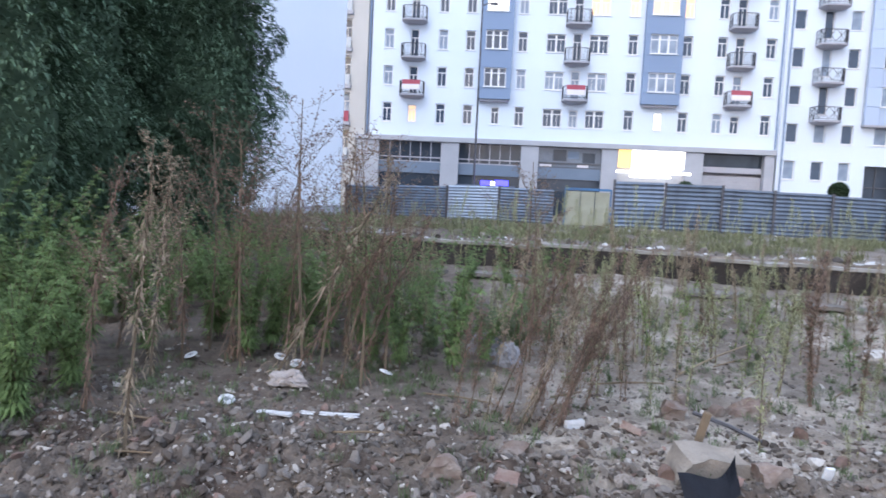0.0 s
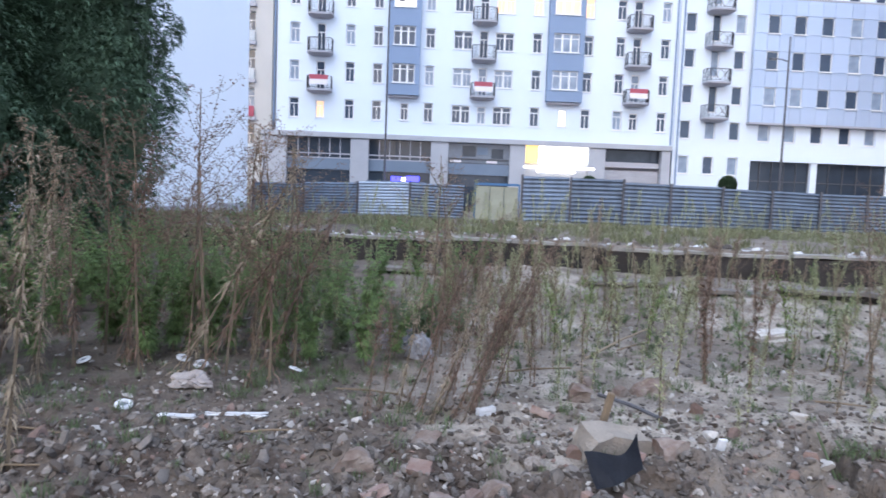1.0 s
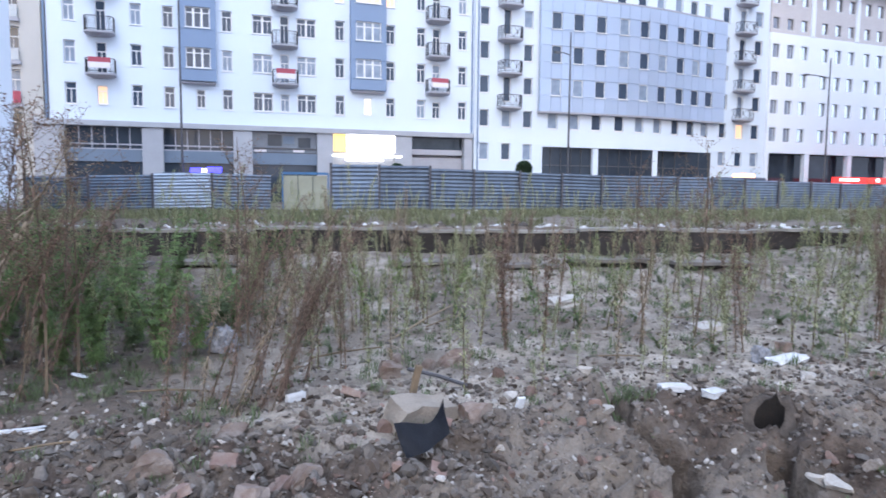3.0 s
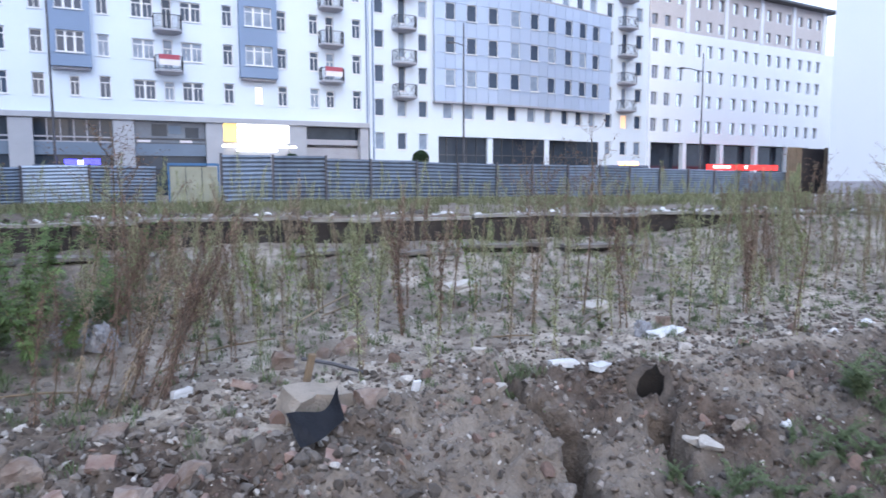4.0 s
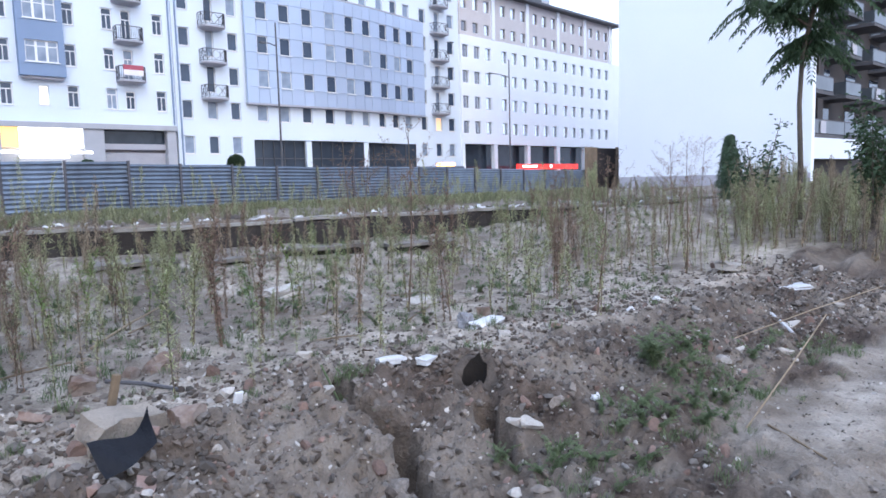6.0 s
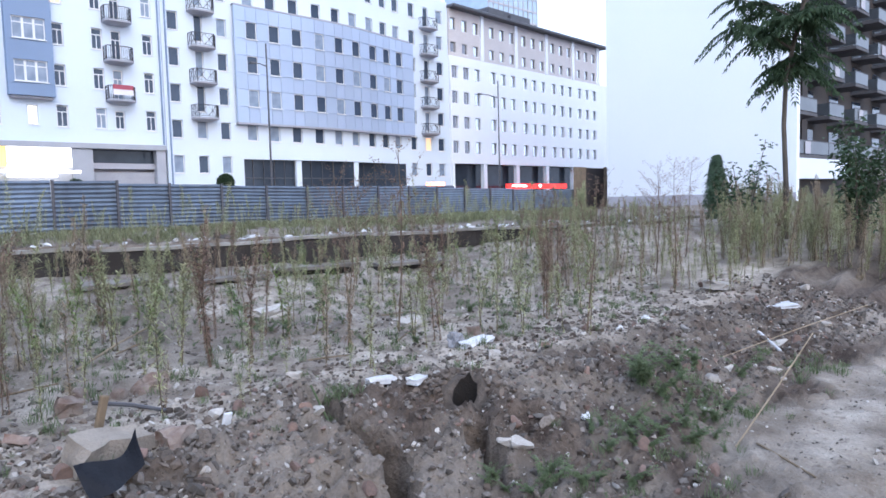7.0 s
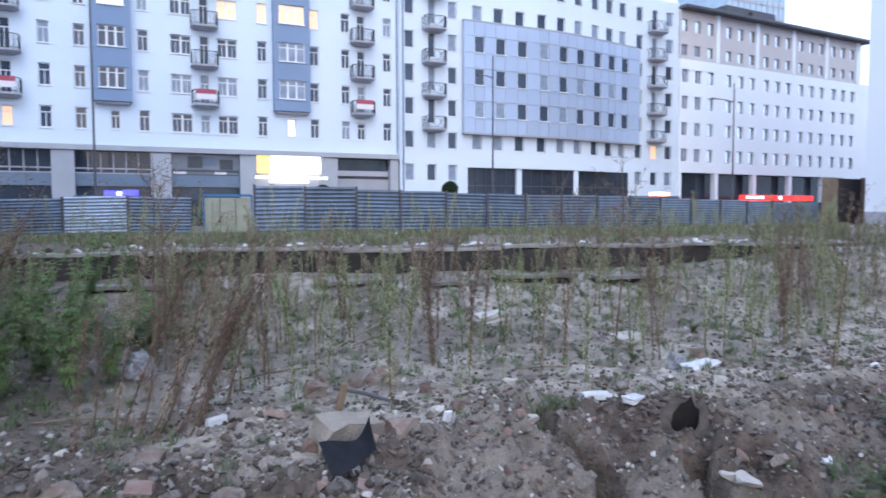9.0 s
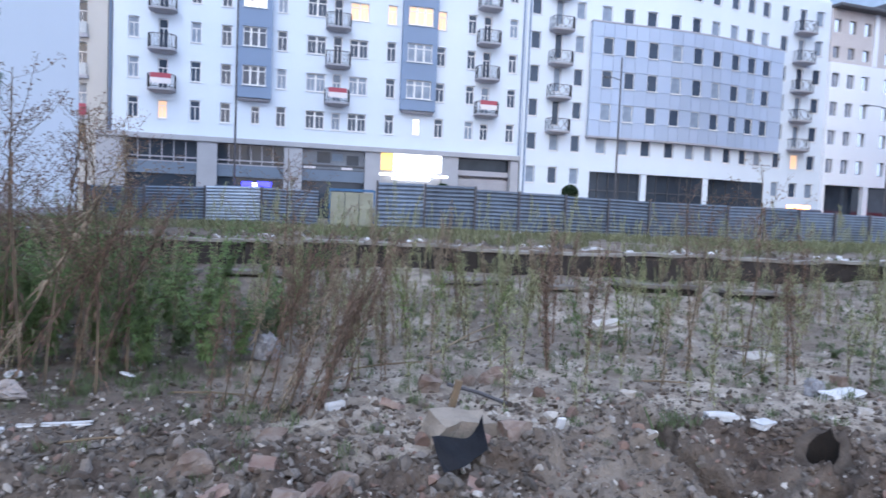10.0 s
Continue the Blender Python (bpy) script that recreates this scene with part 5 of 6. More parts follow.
def feather_tree(x, y, height):
    r = random.Random(9)
    ob = empty("broadleaf_tree", (x, y, gz(x, y) - 0.05), "broadleaf tree with drooping feathered leaves and thin trunk", "tree")
    bm = bmesh.new()
    tube(bm, [(0, 0, 0), (0.0, 0, 1.2), (-0.04, 0.04, 2.4), (-0.05, 0.0, 3.4), (0.12, -0.2, 4.6), (0.2, -0.4, 5.6), (0.3, -0.4, height)], [0.065, 0.052, 0.046, 0.044, 0.04, 0.035, 0.02], 8)
    part("trunk", bm, BARK, ob)
    V, Fc = [], []
    for k in range(38):
        z, a = r.uniform(3.3, height), r.uniform(0, 6.28)
        L = r.uniform(0.7, 1.9) * (0.75 if z < 4.2 else 1.0)
        s = Vector((0.0 + 0.06 * (z - 3.6), -0.1 - 0.1 * min(z - 3.6, 2), z))
        e = s + Vector((math.cos(a) * L, math.sin(a) * L, L * 0.55))
        bm = bmesh.new()
        tube(bm, [s, (s + e) / 2 + Vector((0, 0, 0.1)), e], [0.028, 0.02, 0.009], 5)
        part("limb", bm, BARK, ob)
        for j in range(15):
            u, b = 0.3 + 0.7 * r.random() ** 0.6, r.uniform(0, 6.28)
            frond(V, Fc, r, s + (e - s) * u, (math.cos(b), math.sin(b), r.uniform(0.0, 0.6)), r.uniform(0.5, 0.95))
    crown = new("crown", mesh_from("crown", V, Fc, TREE_LEAF))
    crown.parent = ob


feather_tree(15.0, 5.55, 9.0)


def shrub(name, x, y, h, rad, seed, n, material, label):
    r = random.Random(seed)
    ob = empty(name, (x, y, gz(x, y) - 0.03), label, "shrub")
    bm = bmesh.new()
    V, Fc = [], []
    for k in range(7):
        a = r.uniform(0, 6.28)
        tip = Vector((math.cos(a) * rad * r.uniform(0.3, 1), math.sin(a) * rad * r.uniform(0.3, 1), h * r.uniform(0.6, 1)))
        tube(bm, [(0, 0, 0), tip * 0.5 + Vector((0, 0, 0.1)), tip], [0.025, 0.015, 0.006], 4)
        for j in range(n // 7):
            p = tip * r.uniform(0.25, 1.0) + Vector((r.gauss(0, 0.12), r.gauss(0, 0.12), r.gauss(0, 0.1)))
            b = r.uniform(0, 6.28)
            add_leaf(V, Fc, p, (math.cos(b), math.sin(b), r.uniform(-0.5, 0.5)), r.uniform(0.08, 0.17), 0.07, 0.3)
    tagged(part("stem_tangle", bm, BARK, ob), kind="stuff")
    child = new("foliage", mesh_from("foliage", V, Fc, material))
    child.parent = ob


shrub("shrub", 14.3, 6.1, 2.3, 0.7, 1, 420, TREE_LEAF, "loose leafy sapling under the broadleaf tree")
shrub("shrub", 13.9, 3.9, 2.9, 0.9, 2, 1400, TREE_LEAF, "dense dark green shrub at the plot edge")

# ---- rubble ----
STONE = mat("rubble stone", (0.185, 0.165, 0.15), 0.9, (0.075, 0.065, 0.057), 9, 0.5, 70, 0.3, vary=0.5)
EARTH = mat("dark earth clod", (0.12, 0.098, 0.082), 0.95, (0.055, 0.043, 0.036), 9, 0.5, 60, 0.4, vary=0.4)
STONE_PINK = mat("pinkish brick rubble", (0.2, 0.135, 0.115), 0.9, (0.13, 0.095, 0.08), 9, 0.5, 70, 0.3, vary=0.35)
BRICK = mat("dirty red brick", (0.16, 0.095, 0.078), 0.9, (0.24, 0.2, 0.18), 7, 0.5, 60, 0.3, vary=0.25)
MORTAR = mat("pale mortar and plaster lump", (0.39, 0.37, 0.345), 0.9, (0.3, 0.28, 0.26), 9, 0.5, 60, 0.3, vary=0.25)
LITTER = mat("white litter", (0.6, 0.61, 0.63), 0.6, (0.45, 0.46, 0.48), 8, 0.5, 60, 0.1, vary=0.15)


def rock(seed, cuts=1):
    """An irregular broken stone, unit size."""
    r = random.Random(seed)
    bm = bmesh.new()
    bmesh.ops.create_icosphere(bm, subdivisions=cuts, radius=0.5)
    sx, sy, sz = r.uniform(0.7, 1.2), r.uniform(0.6, 1.0), r.uniform(0.4, 0.75)
    planes = [(Vector((r.gauss(0, 1), r.gauss(0, 1), r.gauss(0, 1))).normalized(), r.uniform(0.16, 0.36)) for _ in range(8)]
    for v in bm.verts:
        for n, d in planes:
            o = v.co.dot(n) - d
            if o > 0:
                v.co -= n * o
        v.co *= r.uniform(0.85, 1.15)
        v.co = Vector((v.co.x * sx, v.co.y * sy, v.co.z * sz))
    V, Fc = [tuple(v.co) for v in bm.verts], [tuple(v.index for v in f_.verts) for f_ in bm.faces]
    bm.free()
    return V, Fc


rocks = [rock(k) for k in range(14)]
rp.seed(55)
rr = random.Random(12)


def loose_spot():
    while True:
        x = rr.uniform(-4.2, 11.0)
        c = float(crest(x))
        y = c + rr.gauss(-0.75, 0.8)
        if 1.2 < y < c + 1.0 and not (x > 4.6 and y < 2.5) and not (x < 0 and y < 2.2):
            return x, y


def heap_spot():
    return rr.uniform(-3.6, 1.9), rr.uniform(2.4, 4.5)


def scatter(name, n, lo, hi, spot, material, label, power=2.8, flat=1.0, up=0.05):
    placed = []
    for k in range(n):
        x, y = spot()
        s = lo + (hi - lo) * rr.random() ** power
        m = Matrix.LocRotScale((x, y, gz(x, y) + s * up), Euler((rr.uniform(-1, 1), rr.uniform(-1, 1), rr.uniform(0, 6.28))), (s, s * rr.uniform(0.6, 1), s * flat))
        placed.append((*rocks[rr.randrange(14)], m))
    return merged(name, placed, material, label, "rubble")


def plateau_spot():
    y = 4.3 + 6.4 * rr.random() ** 1.7
    return rr.uniform(-3.6, 1.5 + 1.5 * y), y


def terrace_spot():
    if rr.random() < 0.4:
        x = rr.uniform(-5, 18)
        return x, float(ledge_y(x)) + 0.1 + abs(rr.gauss(0, 0.5))
    y = rr.choice((33.8, 34.2, 30, 26)) + rr.gauss(0, 0.7)
    return rr.uniform(2, 45), y


scatter("rubble", 19000, 0.01, 0.12, loose_spot, STONE, "grey broken rubble on the earth bank", 4.2)
scatter("earth_clods", 6500, 0.015, 0.13, loose_spot, EARTH, "dark crumbly earth clods on the bank", 3.2, 1.0, 0.06)
scatter("rubble_blocks", 1000, 0.04, 0.17, heap_spot, STONE, "coarse broken stones heaped on the dark earth", 2.4, 1.0, 0.12)
scatter("earth_lumps", 900, 0.04, 0.16, heap_spot, EARTH, "dark earth lumps between the coarse stones", 2.2, 1.0, 0.1)
scatter("brick_blocks", 120, 0.05, 0.15, heap_spot, STONE_PINK, "coarse brick lumps heaped on the dark earth", 2.0, 1.0, 0.1)
scatter("brick_rubble", 2200, 0.015, 0.09, loose_spot, STONE_PINK, "small reddish brick fragments on the earth bank")
scatter("mortar_rubble", 3200, 0.012, 0.075, loose_spot, MORTAR, "pale mortar crumbs among the rubble")
def low_spot():
    return rr.uniform(3.4, 10.5), rr.uniform(0.7, 3.2)


scatter("floor_pebbles", 1500, 0.01, 0.06, low_spot, STONE, "pebbles on the lower sand floor")
scatter("floor_crumbs", 250, 0.015, 0.08, low_spot, MORTAR, "pale crumbs on the lower sand floor")
scatter("sand_clods", 2600, 0.02, 0.14, plateau_spot, EARTH, "dark earth clods scattered over the sand", 3.0, 0.5)
scatter("pebbles", 9000, 0.012, 0.1, plateau_spot, STONE, "pebbles and clods on the pale sand")
scatter("plaster_crumbs", 2200, 0.015, 0.12, plateau_spot, MORTAR, "pale plaster crumbs on the sand", 3)
scatter("terrace_litter", 750, 0.06, 0.32, terrace_spot, LITTER, "white litter and plaster lumps strewn along the terrace", 2.5, 0.6)
scatter("terrace_rubble", 500, 0.06, 0.4, terrace_spot, STONE, "grey rubble along the ledge and the fence foot", 2.2)

ROCKS = [mesh_from("stone", *rock(60 + k, 2), [STONE, STONE, MORTAR, STONE_PINK][k % 4]) for k in range(8)]
for k in range(240):
    x, y = loose_spot()
    s = 0.08 + 0.14 * rr.random() ** 2
    j = rr.randrange(8)
    ob = new("stone", ROCKS[j])
    ob.matrix_basis = Matrix.LocRotScale((x, y, gz(x, y) + s * 0.13), Euler((rr.uniform(-0.4, 0.4), rr.uniform(-0.4, 0.4), rr.uniform(0, 6.28))), (s, s, s))
    tagged(ob, ("grey broken stone on the rubble bank", "grey broken stone on the rubble bank", "pale mortar lump on the rubble bank", "reddish brick lump on the rubble bank")[j % 4], "stone", "loose stones")


def brick_mesh(seed, frac):
    r = random.Random(seed)
    bm = boxes((-0.125 * frac, 0.125 * frac, -0.06, 0.06, -0.0325, 0.0325))
    bmesh.ops.subdivide_edges(bm, edges=list(bm.edges), cuts=2, use_grid_fill=True)
    for v in bm.verts:
        v.co += Vector((r.uniform(-1, 1), r.uniform(-1, 1), r.uniform(-1, 1))) * 0.007
        if v.co.x > 0.1 * frac:
            v.co.x -= r.uniform(0, 0.04)
    me = bpy.data.meshes.new("brick")
    bm.to_mesh(me)
    bm.free()
    me.materials.append(BRICK)
    return me


BRICKS = [brick_mesh(k, f_) for k, f_ in enumerate((1, 0.7, 0.5, 0.85))]
for x, y, s in [(1.05, 4.98, 1.2), (1.29, 3.67, 1.1), (-0.15, 3.69, 1.1), (0.58, 5.3, 1.0), (0.1, 3.9, 1.0), (0.4, 3.8, 1.2),
                (2.2, 3.0, 1.2)]:
    ob = new("brick", BRICKS[rr.randrange(4)])
    ob.matrix_basis = Matrix.LocRotScale((x, y, gz(x, y) + 0.025 * s), Euler((rr.uniform(-0.7, 0.7), rr.uniform(-0.5, 0.5), rr.uniform(0, 6.28))), (s * 0.72, s * 0.72, s * 0.72))
    tagged(ob, "dirty red broken brick lying on the ground", "brick", "loose bricks")

def masonry(x, y, w, d, h, seed, turn, label):
    """A broken brick chunk: skewed, with knocked-off corners and rough faces."""
    r = random.Random(seed)
    bm = boxes((-w / 2, w / 2, -d / 2, d / 2, -0.04, h))
    bmesh.ops.subdivide_edges(bm, edges=list(bm.edges), cuts=4, use_grid_fill=True)
    o = Vector((seed * 3.1, seed * 1.7, 0))
    cuts = [(Vector((r.uniform(-1, 1), r.uniform(-1, 1), r.uniform(0.3, 1.2))).normalized(), r.uniform(0.5, 0.75) * h) for _ in range(4)]
    for v in bm.verts:
        for n, k in cuts:
            over = (v.co - Vector((0, 0, h * 0.35))).dot(n) - k
            if over > 0:
                v.co -= n * over
        v.co += Vector((noise.noise(v.co * 14 + o), noise.noise(v.co * 14 - o), noise.noise(v.co * 12 + o * 2))) * 0.22 * h
        v.co.x += 0.25 * v.co.z
    chunk = part("masonry_chunk", bm, BRICK_DARK, None)
    chunk.location, chunk.rotation_euler = (x, y, gz(x, y)), (r.uniform(-0.2, 0.2), r.uniform(-0.2, 0.2), turn)
    return tagged(chunk, label, "masonry", "masonry chunks")


BRICK_DARK = mat("weathered brown brick", (0.125, 0.085, 0.068), 0.95, (0.23, 0.2, 0.18), 10, 0.4, 60, 0.4, vary=0.2)
masonry(2.09, 5.7, 0.27, 0.2, 0.15, 1, 0.2, "large weathered broken brick chunk on the sand")
masonry(1.41, 5.38, 0.16, 0.15, 0.14, 2, -0.2, "broken brick chunk standing on the sand")
masonry(1.82, 5.6, 0.11, 0.1, 0.08, 3, 0.5, "small brown brick lump on the sand")
masonry(1.62, 5.85, 0.15, 0.13, 0.08, 4, 0.9, "small brown brick lump on the sand")
masonry(1.78, 4.32, 0.2, 0.14, 0.11, 5, 0.3, "pinkish broken brick beside the concrete lump")
masonry(-0.3, 4.2, 0.24, 0.16, 0.1, 6, 0.1, "red brown broken brick on the dark rubble")
masonry(0.12, 4.5, 0.2, 0.14, 0.09, 7, -0.4, "red brown broken brick on the dark rubble")
masonry(0.2, 3.6, 0.22, 0.16, 0.1, 8, 0.7, "red brown broken brick on the dark rubble")
masonry(0.55, 3.85, 0.17, 0.13, 0.1, 9, 0.2, "red brown broken brick on the dark rubble")
masonry(5.35, 5.15, 0.16, 0.12, 0.1, 10, 0.2, "reddish brick chunk beside the foam board")


def burrow_spot():
    a = rr.uniform(-0.6, 3.8)
    d = rr.uniform(0.17, 0.42)
    return HOLE[0] + d * math.cos(a), HOLE[1] + d * math.sin(a)


scatter("burrow_clods", 160, 0.03, 0.12, burrow_spot, EARTH, "earth clods round the burrow mouth", 1.6, 1.0, 0.2)

# ---- litter ----
def rest(ob, x, y, up=0.0, rot=(0, 0, 0)):
    ob.location, ob.rotation_euler = (x, y, gz(x, y) + up), rot
    return ob


GREY_PLASTIC = mat("grey lid centre", (0.2, 0.22, 0.24), 0.5, (0.14, 0.15, 0.17), 8, 0.5, 40, 0.0)
for x, y, up in [(-1.79, 6.93, 0.25), (-1.84, 6.04, 0.05), (-2.06, 6.23, 0.05), (-0.99, 5.99, 0.06), (-2.1, 5.05, 0.04), (-2.96, 6.23, 0.05)]:
    bm = bmesh.new()
    ring = [(0.03, 0.012), (0.045, 0.014), (0.062, 0.01), (0.066, 0.0), (0.03, 0.0)]
    n = 16
    vs = [[bm.verts.new((r_ * math.cos(6.2832 * k / n), r_ * math.sin(6.2832 * k / n), z_)) for k in range(n)] for r_, z_ in ring]
    for a, b in zip(vs, vs[1:] + vs[:1]):
        for k in range(n):
            bm.faces.new((a[k], a[(k + 1) % n], b[(k + 1) % n], b[k]))
    lid = part("disc_lid", bm, LITTER, None)
    bm = bmesh.new()
    bmesh.ops.create_cone(bm, cap_ends=True, segments=14, radius1=0.03, radius2=0.03, depth=0.008)
    part("centre", bm, GREY_PLASTIC, lid, "grey centre")
    if up > 0.1:
        bm = bmesh.new()
        tube(bm, [(0, 0, -up - 0.02), (0.01, 0, -0.004)], 0.006, 5)
        part("stalk", bm, STEM, lid, "dry stalk that holds it")
    rest(lid, x, y, up, (0.35, rr.uniform(-0.2, 0.2), rr.uniform(0, 6)))
    tagged(lid, "white ring-shaped plastic lid lying among weeds", "lid", "discarded lids")


def crumple(name, size, seed, material, label, category):
    r = random.Random(seed)
    bm = bmesh.new()
    bmesh.ops.create_icosphere(bm, subdivisions=4, radius=0.5)
    for v in bm.verts:
        n = noise.noise(v.co * 2.3 + Vector((seed, 0, 0))) * 0.45 + abs(noise.noise(v.co * 6 + Vector((0, seed, 0)))) * 0.5 - 0.12
        v.co *= 0.85 + n
        v.co = Vector((v.co.x * size[0], v.co.y * size[1], max(v.co.z, -0.25) * size[2]))
    ob = part(name, bm, material, None)
    return tagged(ob, label, category)


BAG_GREY = mat("dirty pale plastic", (0.27, 0.28, 0.31), 0.45, (0.14, 0.14, 0.155), 6, 0.5, 40, 0.2)
RAG = mat("dirty white rag", (0.4, 0.37, 0.35), 0.9, (0.22, 0.19, 0.18), 8, 0.5, 60, 0.3)
rest(crumple("crumpled_rag", (0.36, 0.26, 0.16), 3, RAG, "crumpled dirty white rag on the rubble", "rag"), -1.72, 5.42, 0.05)
rest(crumple("plastic_bag", (0.42, 0.34, 0.36), 5, BAG_GREY, "crumpled pale grey plastic bag among weeds", "bag"), -0.12, 7.2, 0.08)
rest(crumple("plastic_bag", (0.26, 0.24, 0.34), 8, BAG_GREY, "crumpled pale plastic bag beside a larger one", "bag"), 0.12, 6.75, 0.08)
rest(crumple("plastic_bag", (0.2, 0.16, 0.22), 9, BAG_GREY, "small grey plastic bag by the foam board", "bag"), 4.8, 4.9, 0.05)
rest(crumple("paper_scrap", (0.09, 0.07, 0.06), 11, LITTER, "crumpled white paper scrap on the rubble", "litter"), 4.35, 3.0, 0.02)
rest(crumple("paper_scrap", (0.1, 0.07, 0.06), 12, LITTER, "crumpled white paper scrap on the bank", "litter"), 6.6, 4.15, 0.03)
rest(crumple("paper_scrap", (0.13, 0.1, 0.07), 13, LITTER, "crumpled white paper scrap near the bank top", "litter"), 7.4, 4.3, 0.03)
for x, y, l, w, h, turn, label in [(-1.62, 4.8, 0.28, 0.05, 0.02, -0.25, "broken white board strip on rubble"), (-1.22, 4.88, 0.42, 0.06, 0.02, 0.1, "broken white board strip on rubble"), (3.5, 4.42, 0.24, 0.1, 0.05, -0.2, "white foam slab on the bank crest"),
                                  (3.7, 4.2, 0.17, 0.11, 0.05, 0.3, "white foam slab on the bank crest"), (5.0, 4.78, 0.42, 0.14, 0.06, 0.15, "white foam board half buried in sand"), (4.46, 8.0, 0.45, 0.25, 0.1, 0.1, "pale plaster slab on the sand"),
                                  (0.62, 5.0, 0.14, 0.05, 0.06, 0.4, "white plastic scrap by the bricks"), (9.9, 4.6, 0.5, 0.3, 0.12, 0.2, "pale broken concrete slab on the ground"), (9.6, 3.6, 0.5, 0.35, 0.05, 0.6, "pale tilted board on the ground"), (5.3, 6.2, 0.4, 0.2, 0.06, 0.2, "pale plaster slab on the sand")]:
    bm = boxes((-l / 2, l / 2, -w / 2, w / 2, 0, h))
    bmesh.ops.subdivide_edges(bm, edges=list(bm.edges), cuts=2, use_grid_fill=True)
    for v in bm.verts:
        v.co += Vector((rr.uniform(-1, 1) * 0.06 * l, rr.uniform(-1, 1) * 0.1 * w, rr.uniform(-1, 1) * 0.12 * h))
    ob = part("foam_piece" if "foam" in label else "board_scrap", bm, MORTAR if ("plaster" in label or "concrete" in label) else LITTER, None)
    rest(ob, x, y, 0.0, (rr.uniform(-0.15, 0.15), rr.uniform(-0.15, 0.15), turn))
    tagged(ob, label, "debris", "pale scraps")
# concrete lump with a dark sheet, stake and bar
LUMP = mat("weathered lump", (0.3, 0.262, 0.222), 0.95, (0.19, 0.165, 0.14), 7, 0.6, 60, 0.6)
bm = boxes((-0.22, 0.2, -0.13, 0.13, -0.1, 0.1))
bmesh.ops.subdivide_edges(bm, edges=list(bm.edges), cuts=4, use_grid_fill=True)
for v in bm.verts:
    v.co += Vector((noise.noise(v.co * 5), noise.noise(v.co * 5 + Vector((9, 0, 0))), noise.noise(v.co * 5 + Vector((0, 9, 0))))) * 0.045
    v.co.x *= 1.15 - 0.9 * max(v.co.z, 0)
lump = part("concrete_lump", bm, LUMP, None)
rest(lump, 1.42, 4.38, 0.04, (0.1, 0.08, 0.2))
tagged(lump, "grey broken concrete lump on the rubble bank", "stone")
TARP = mat("dark navy sheet", (0.012, 0.014, 0.022), 0.6, (0.02, 0.022, 0.03), 4, 0.5, 50, 0.2)
bm = bmesh.new()
n = 12
vs = [[bm.verts.new((0.38 * i / n * (0.8 + 0.2 * j / n), -0.16 * (1 - j / n) + 0.012 * math.sin(i * 0.9 + 0.4 * j), 0.1 * (i / n) ** 2 * (1 - j / n) + 0.2 * j / n + (0.1 * (i / n) ** 5 - 0.05 * math.sin(3.14 * (i / n) ** 2)) * j / n)) for j in range(n + 1)] for i in range(n + 1)]
for i in range(n):
    for j in range(n):
        bm.faces.new((vs[i][j], vs[i + 1][j], vs[i + 1][j + 1], vs[i][j + 1]))
bmesh.ops.solidify(bm, geom=list(bm.faces), thickness=0.012)
tarp = part("dark_sheet", bm, TARP, None)
tarp.location, tarp.rotation_euler = (1.12, 3.97, gz(1.3, 4.0) + 0.03), (-0.25, 0, 0.2)
tagged(tarp, "torn dark navy sheet leaning on a concrete lump", "sheet")
WOOD = mat("weathered wood", (0.2, 0.15, 0.1), 0.85, (0.12, 0.09, 0.06), 6, 0.5, 50, 0.2)
stake = part("wooden_stake", bevelled(boxes((-0.025, 0.025, -0.02, 0.02, -0.05, 0.2)), 0.006), WOOD, None)
stake.location, stake.rotation_euler = (1.44, 4.72, gz(1.44, 4.72) + 0.07), (0.1, 0.2, 0.3)
tagged(stake, "short weathered wooden stake in the ground", "stake")


def rod(name, a, b, rad, material, label, category="stick"):
    bm = bmesh.new()
    a, b = Vector(a), Vector(b)
    m = (a + b) / 2 + Vector((rr.uniform(-0.02, 0.02), rr.uniform(-0.02, 0.02), 0.01))
    tube(bm, [Vector((0, 0, 0)), m - a, b - a], [rad, rad, rad * 0.8], 6)
    ob = part(name, bm, material, None)
    ob.location = a
    return tagged(ob, label, category)


def on(x, y, up=0.012):
    return (x, y, gz(x, y) + up)


rod("metal_bar", on(1.6, 5.45, 0.03), on(1.95, 4.95, 0.03), 0.016, FRAME_DARK, "thin dark metal bar lying on sand")
rod("pipe", on(8.49, 3.65, 0.03), on(7.92, 2.95, 0.03), 0.02, LITTER, "pale plastic pipe lying on rubble", "pipe")
rod("dry_branch", on(1.85, 6.85, 0.03), on(3.0, 8.3, 0.06), 0.012, DRY_PALE, "long pale dry branch lying on the sand")
rod("dry_branch", on(2.95, 4.6, 0.05), on(2.85, 3.85, 0.1), 0.009, HERB, "green bent branch lying across the crevice")
rod("dry_branch", on(3.05, 4.55, 0.05), on(2.95, 3.9, 0.08), 0.006, HERB, "green bent branch lying across the crevice")
rod("stick", on(5.14, 2.06), on(4.8, 1.55), 0.008, WOOD, "bare stick lying on the sand")
rod("dry_stalk", on(5.1, 2.2, 0.0), (6.27, 2.07, 0.3), 0.007, DRY_PALE, "long pale dry stalk leaning over the bank")
rod("dry_stalk", (6.06, 2.74, 0.03), (7.3, 1.95, 0.42), 0.005, DRY_PALE, "long pale dry stalk leaning over the bank")
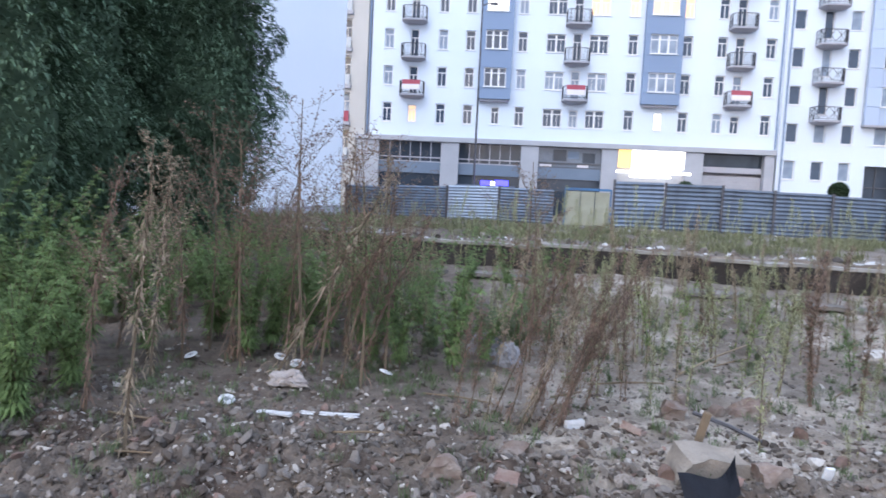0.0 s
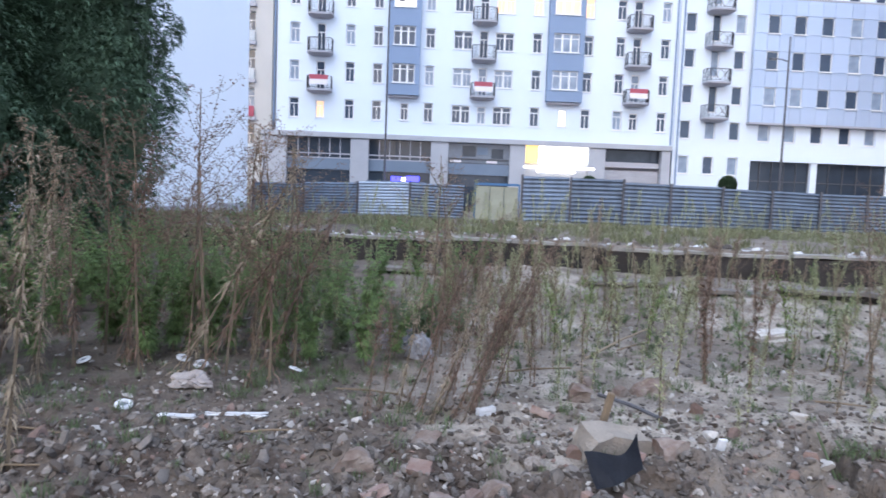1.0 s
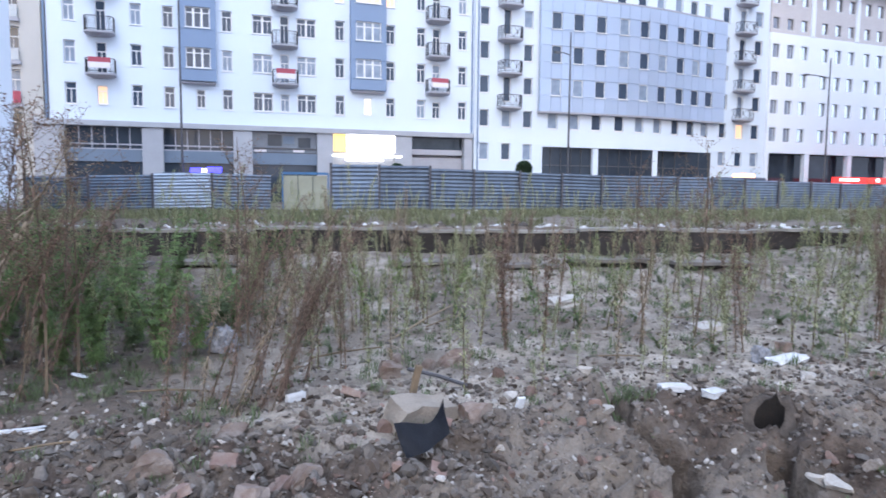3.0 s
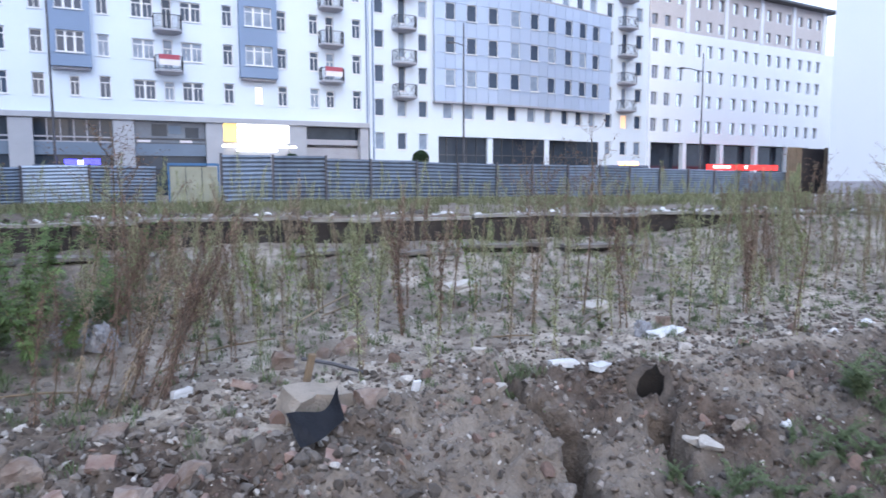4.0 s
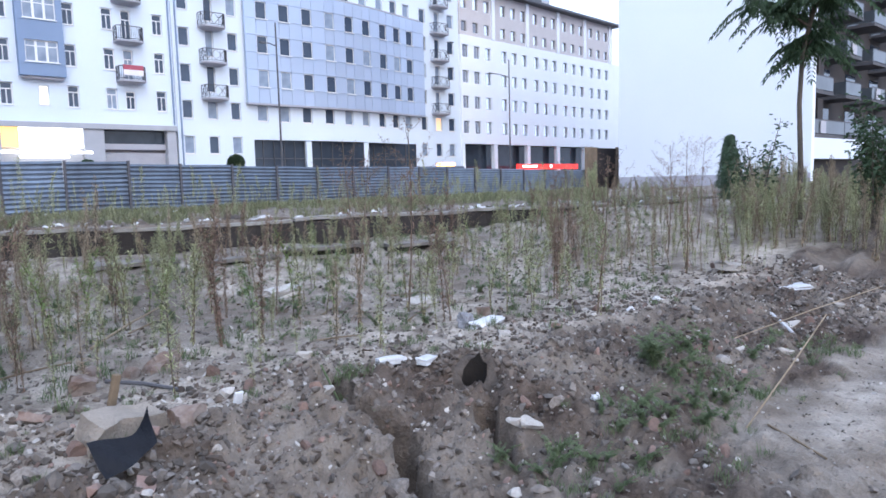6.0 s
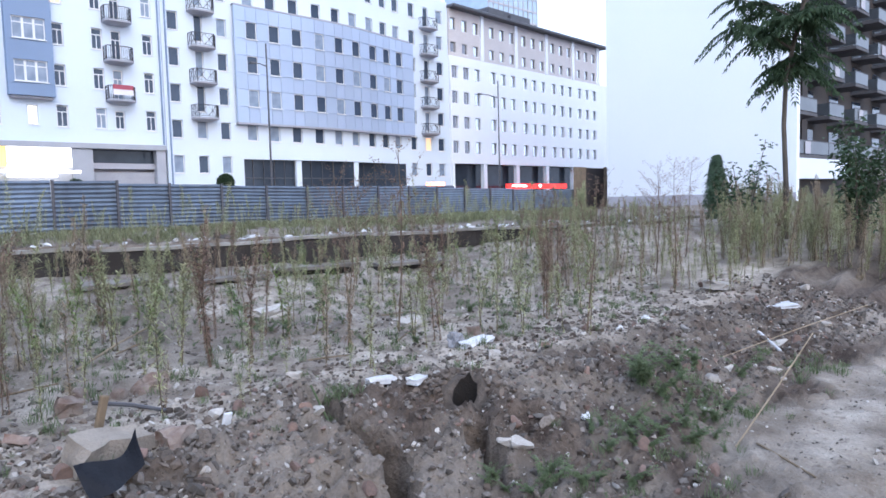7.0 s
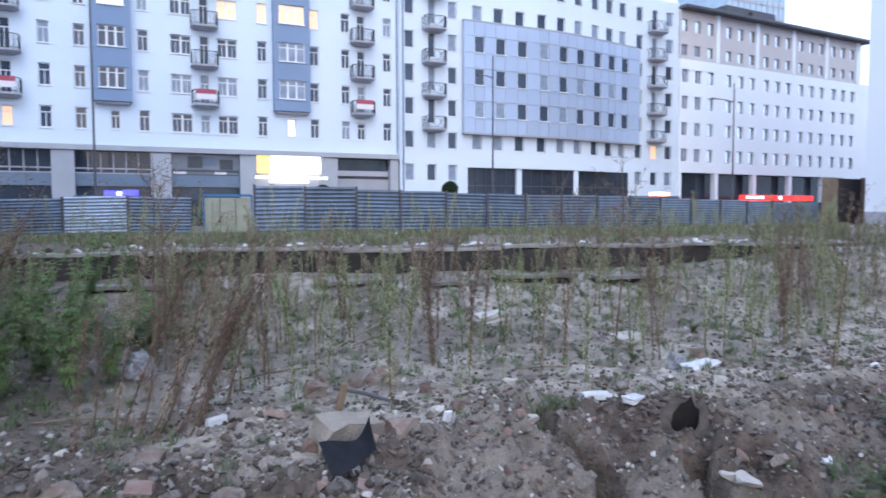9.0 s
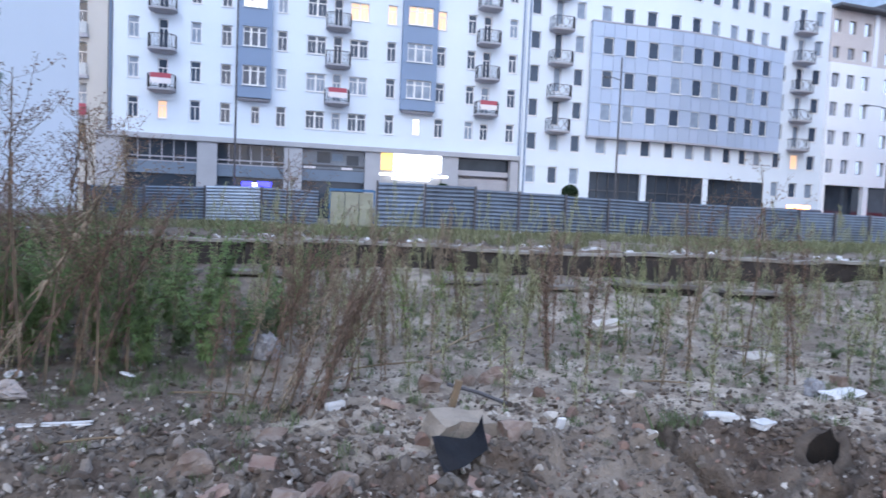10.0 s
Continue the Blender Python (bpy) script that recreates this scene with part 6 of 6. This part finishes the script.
for a, b in (((-2.9, 4.75), (-2.1, 4.5)), ((-2.6, 4.1), (-2.2, 4.15)), ((2.35, 7.4), (2.9, 7.9)), ((4.2, 6.6), (4.6, 6.9)), ((2.95, 4.45), (2.7, 3.9)), ((2.2, 6.2), (2.8, 7.2)), ((0.9, 6.4), (1.6, 6.45)), ((3.1, 6.4), (3.5, 6.9)), ((4.6, 5.6), (5.2, 5.9)), ((-0.6, 5.6), (0.0, 5.5)), ((0.5, 5.9), (0.9, 6.2)), ((3.4, 5.5), (3.9, 5.4)), ((5.4, 6.9), (6.1, 7.0)), ((-1.2, 4.5), (-0.6, 4.6))):
    rod("twig", on(*a), on(*b), 0.008, WOOD, "thin dry twig lying on the ground")
box_ = part("white_packet", bevelled(boxes((-0.035, 0.035, -0.012, 0.012, 0, 0.09)), 0.005), LITTER, None)
rest(box_, 2.18, 4.46, 0.0, (0.2, 0.1, 0.3))
tagged(box_, "small white plastic packet standing on sand", "packet")

# ---- street things that show over the fence ----
BODY = mat("dark blue van paint", (0.06, 0.07, 0.1), 0.35, (0.05, 0.06, 0.085), 2, 0.5, 20, 0.0, 0.3, 0.5)
TYRE = mat("tyre rubber", (0.02, 0.02, 0.02), 0.8, (0.015, 0.015, 0.015), 5, 0.5, 40, 0.1)


def van(x, y, h, label, lights):
    ob = empty("van", (x, y, STREET), label, "van")
    bm = boxes((-2.4, 2.4, -0.95, 0.95, 0.35, 1.1), (-2.4, 1.5, -0.9, 0.9, 1.11, h))
    part("body", bevelled(bm, 0.12), BODY, ob)
    part("side_window", boxes((-2.1, 1.2, -0.93, -0.905, 1.25, h - 0.35)), GLASS, ob)
    for wx in (-1.6, 1.6):
        for wy in (-0.9, 0.75):
            bm = bmesh.new()
            bmesh.ops.create_cone(bm, cap_ends=True, segments=18, radius1=0.34, radius2=0.34, depth=0.18, matrix=pose(wx, wy, 0.34, 90, 0, 0))
            part("wheel", bm, TYRE, ob)
    for dims, m in lights:
        part("light_bar", boxes(dims), m, ob)


BLUE_LIGHT = glow("blue beacon", (0.06, 0.05, 1.0), 1.6)
ORANGE_LIGHT = glow("orange beacon", (1.0, 0.35, 0.1), 3.0)
van(-0.8, 44, 2.05, "dark blue van with blue beacons behind the fence", (((-0.8, -0.15, -0.3, 0.3, 2.06, 2.35), BLUE_LIGHT), ((-0.14, 0.12, -0.32, 0.3, 2.06, 2.3), SIGN_WHITE), ((0.13, 1.0, -0.3, 0.3, 2.06, 2.4), BLUE_LIGHT)))
van(39.9, 44, 2.3, "dark blue van with an orange beacon behind the fence", (((-0.8, 0.8, -0.3, 0.3, 2.31, 2.6), ORANGE_LIGHT),))


def clipped_bush(x, y, z, rad, seed):
    r = random.Random(seed)
    ob = empty("clipped_bush", (x, y, STREET), "round clipped dark green bush on a trunk", "bush", "clipped bushes")
    bm = bmesh.new()
    tube(bm, [(0, 0, 0), (0, 0, z - STREET)], 0.06, 6)
    part("trunk", bm, BARK, ob)
    V, Fc = [], []
    for k in range(4500):
        d = Vector((r.gauss(0, 1), r.gauss(0, 1), r.gauss(0, 1))).normalized()
        p = d * rad * (1 - 0.35 * r.random() ** 2)
        add_leaf(V, Fc, p + Vector((0, 0, z - STREET)), Vector((r.gauss(0, 1), r.gauss(0, 1), r.gauss(0, 1))), 0.16, 0.08)
    crown = new("crown", mesh_from("crown", V, Fc, TREE_LEAF))
    crown.parent = ob


clipped_bush(23.4, 50, 3.3, 0.62, 1)
clipped_bush(12.9, 50, 2.9, 0.6, 2)
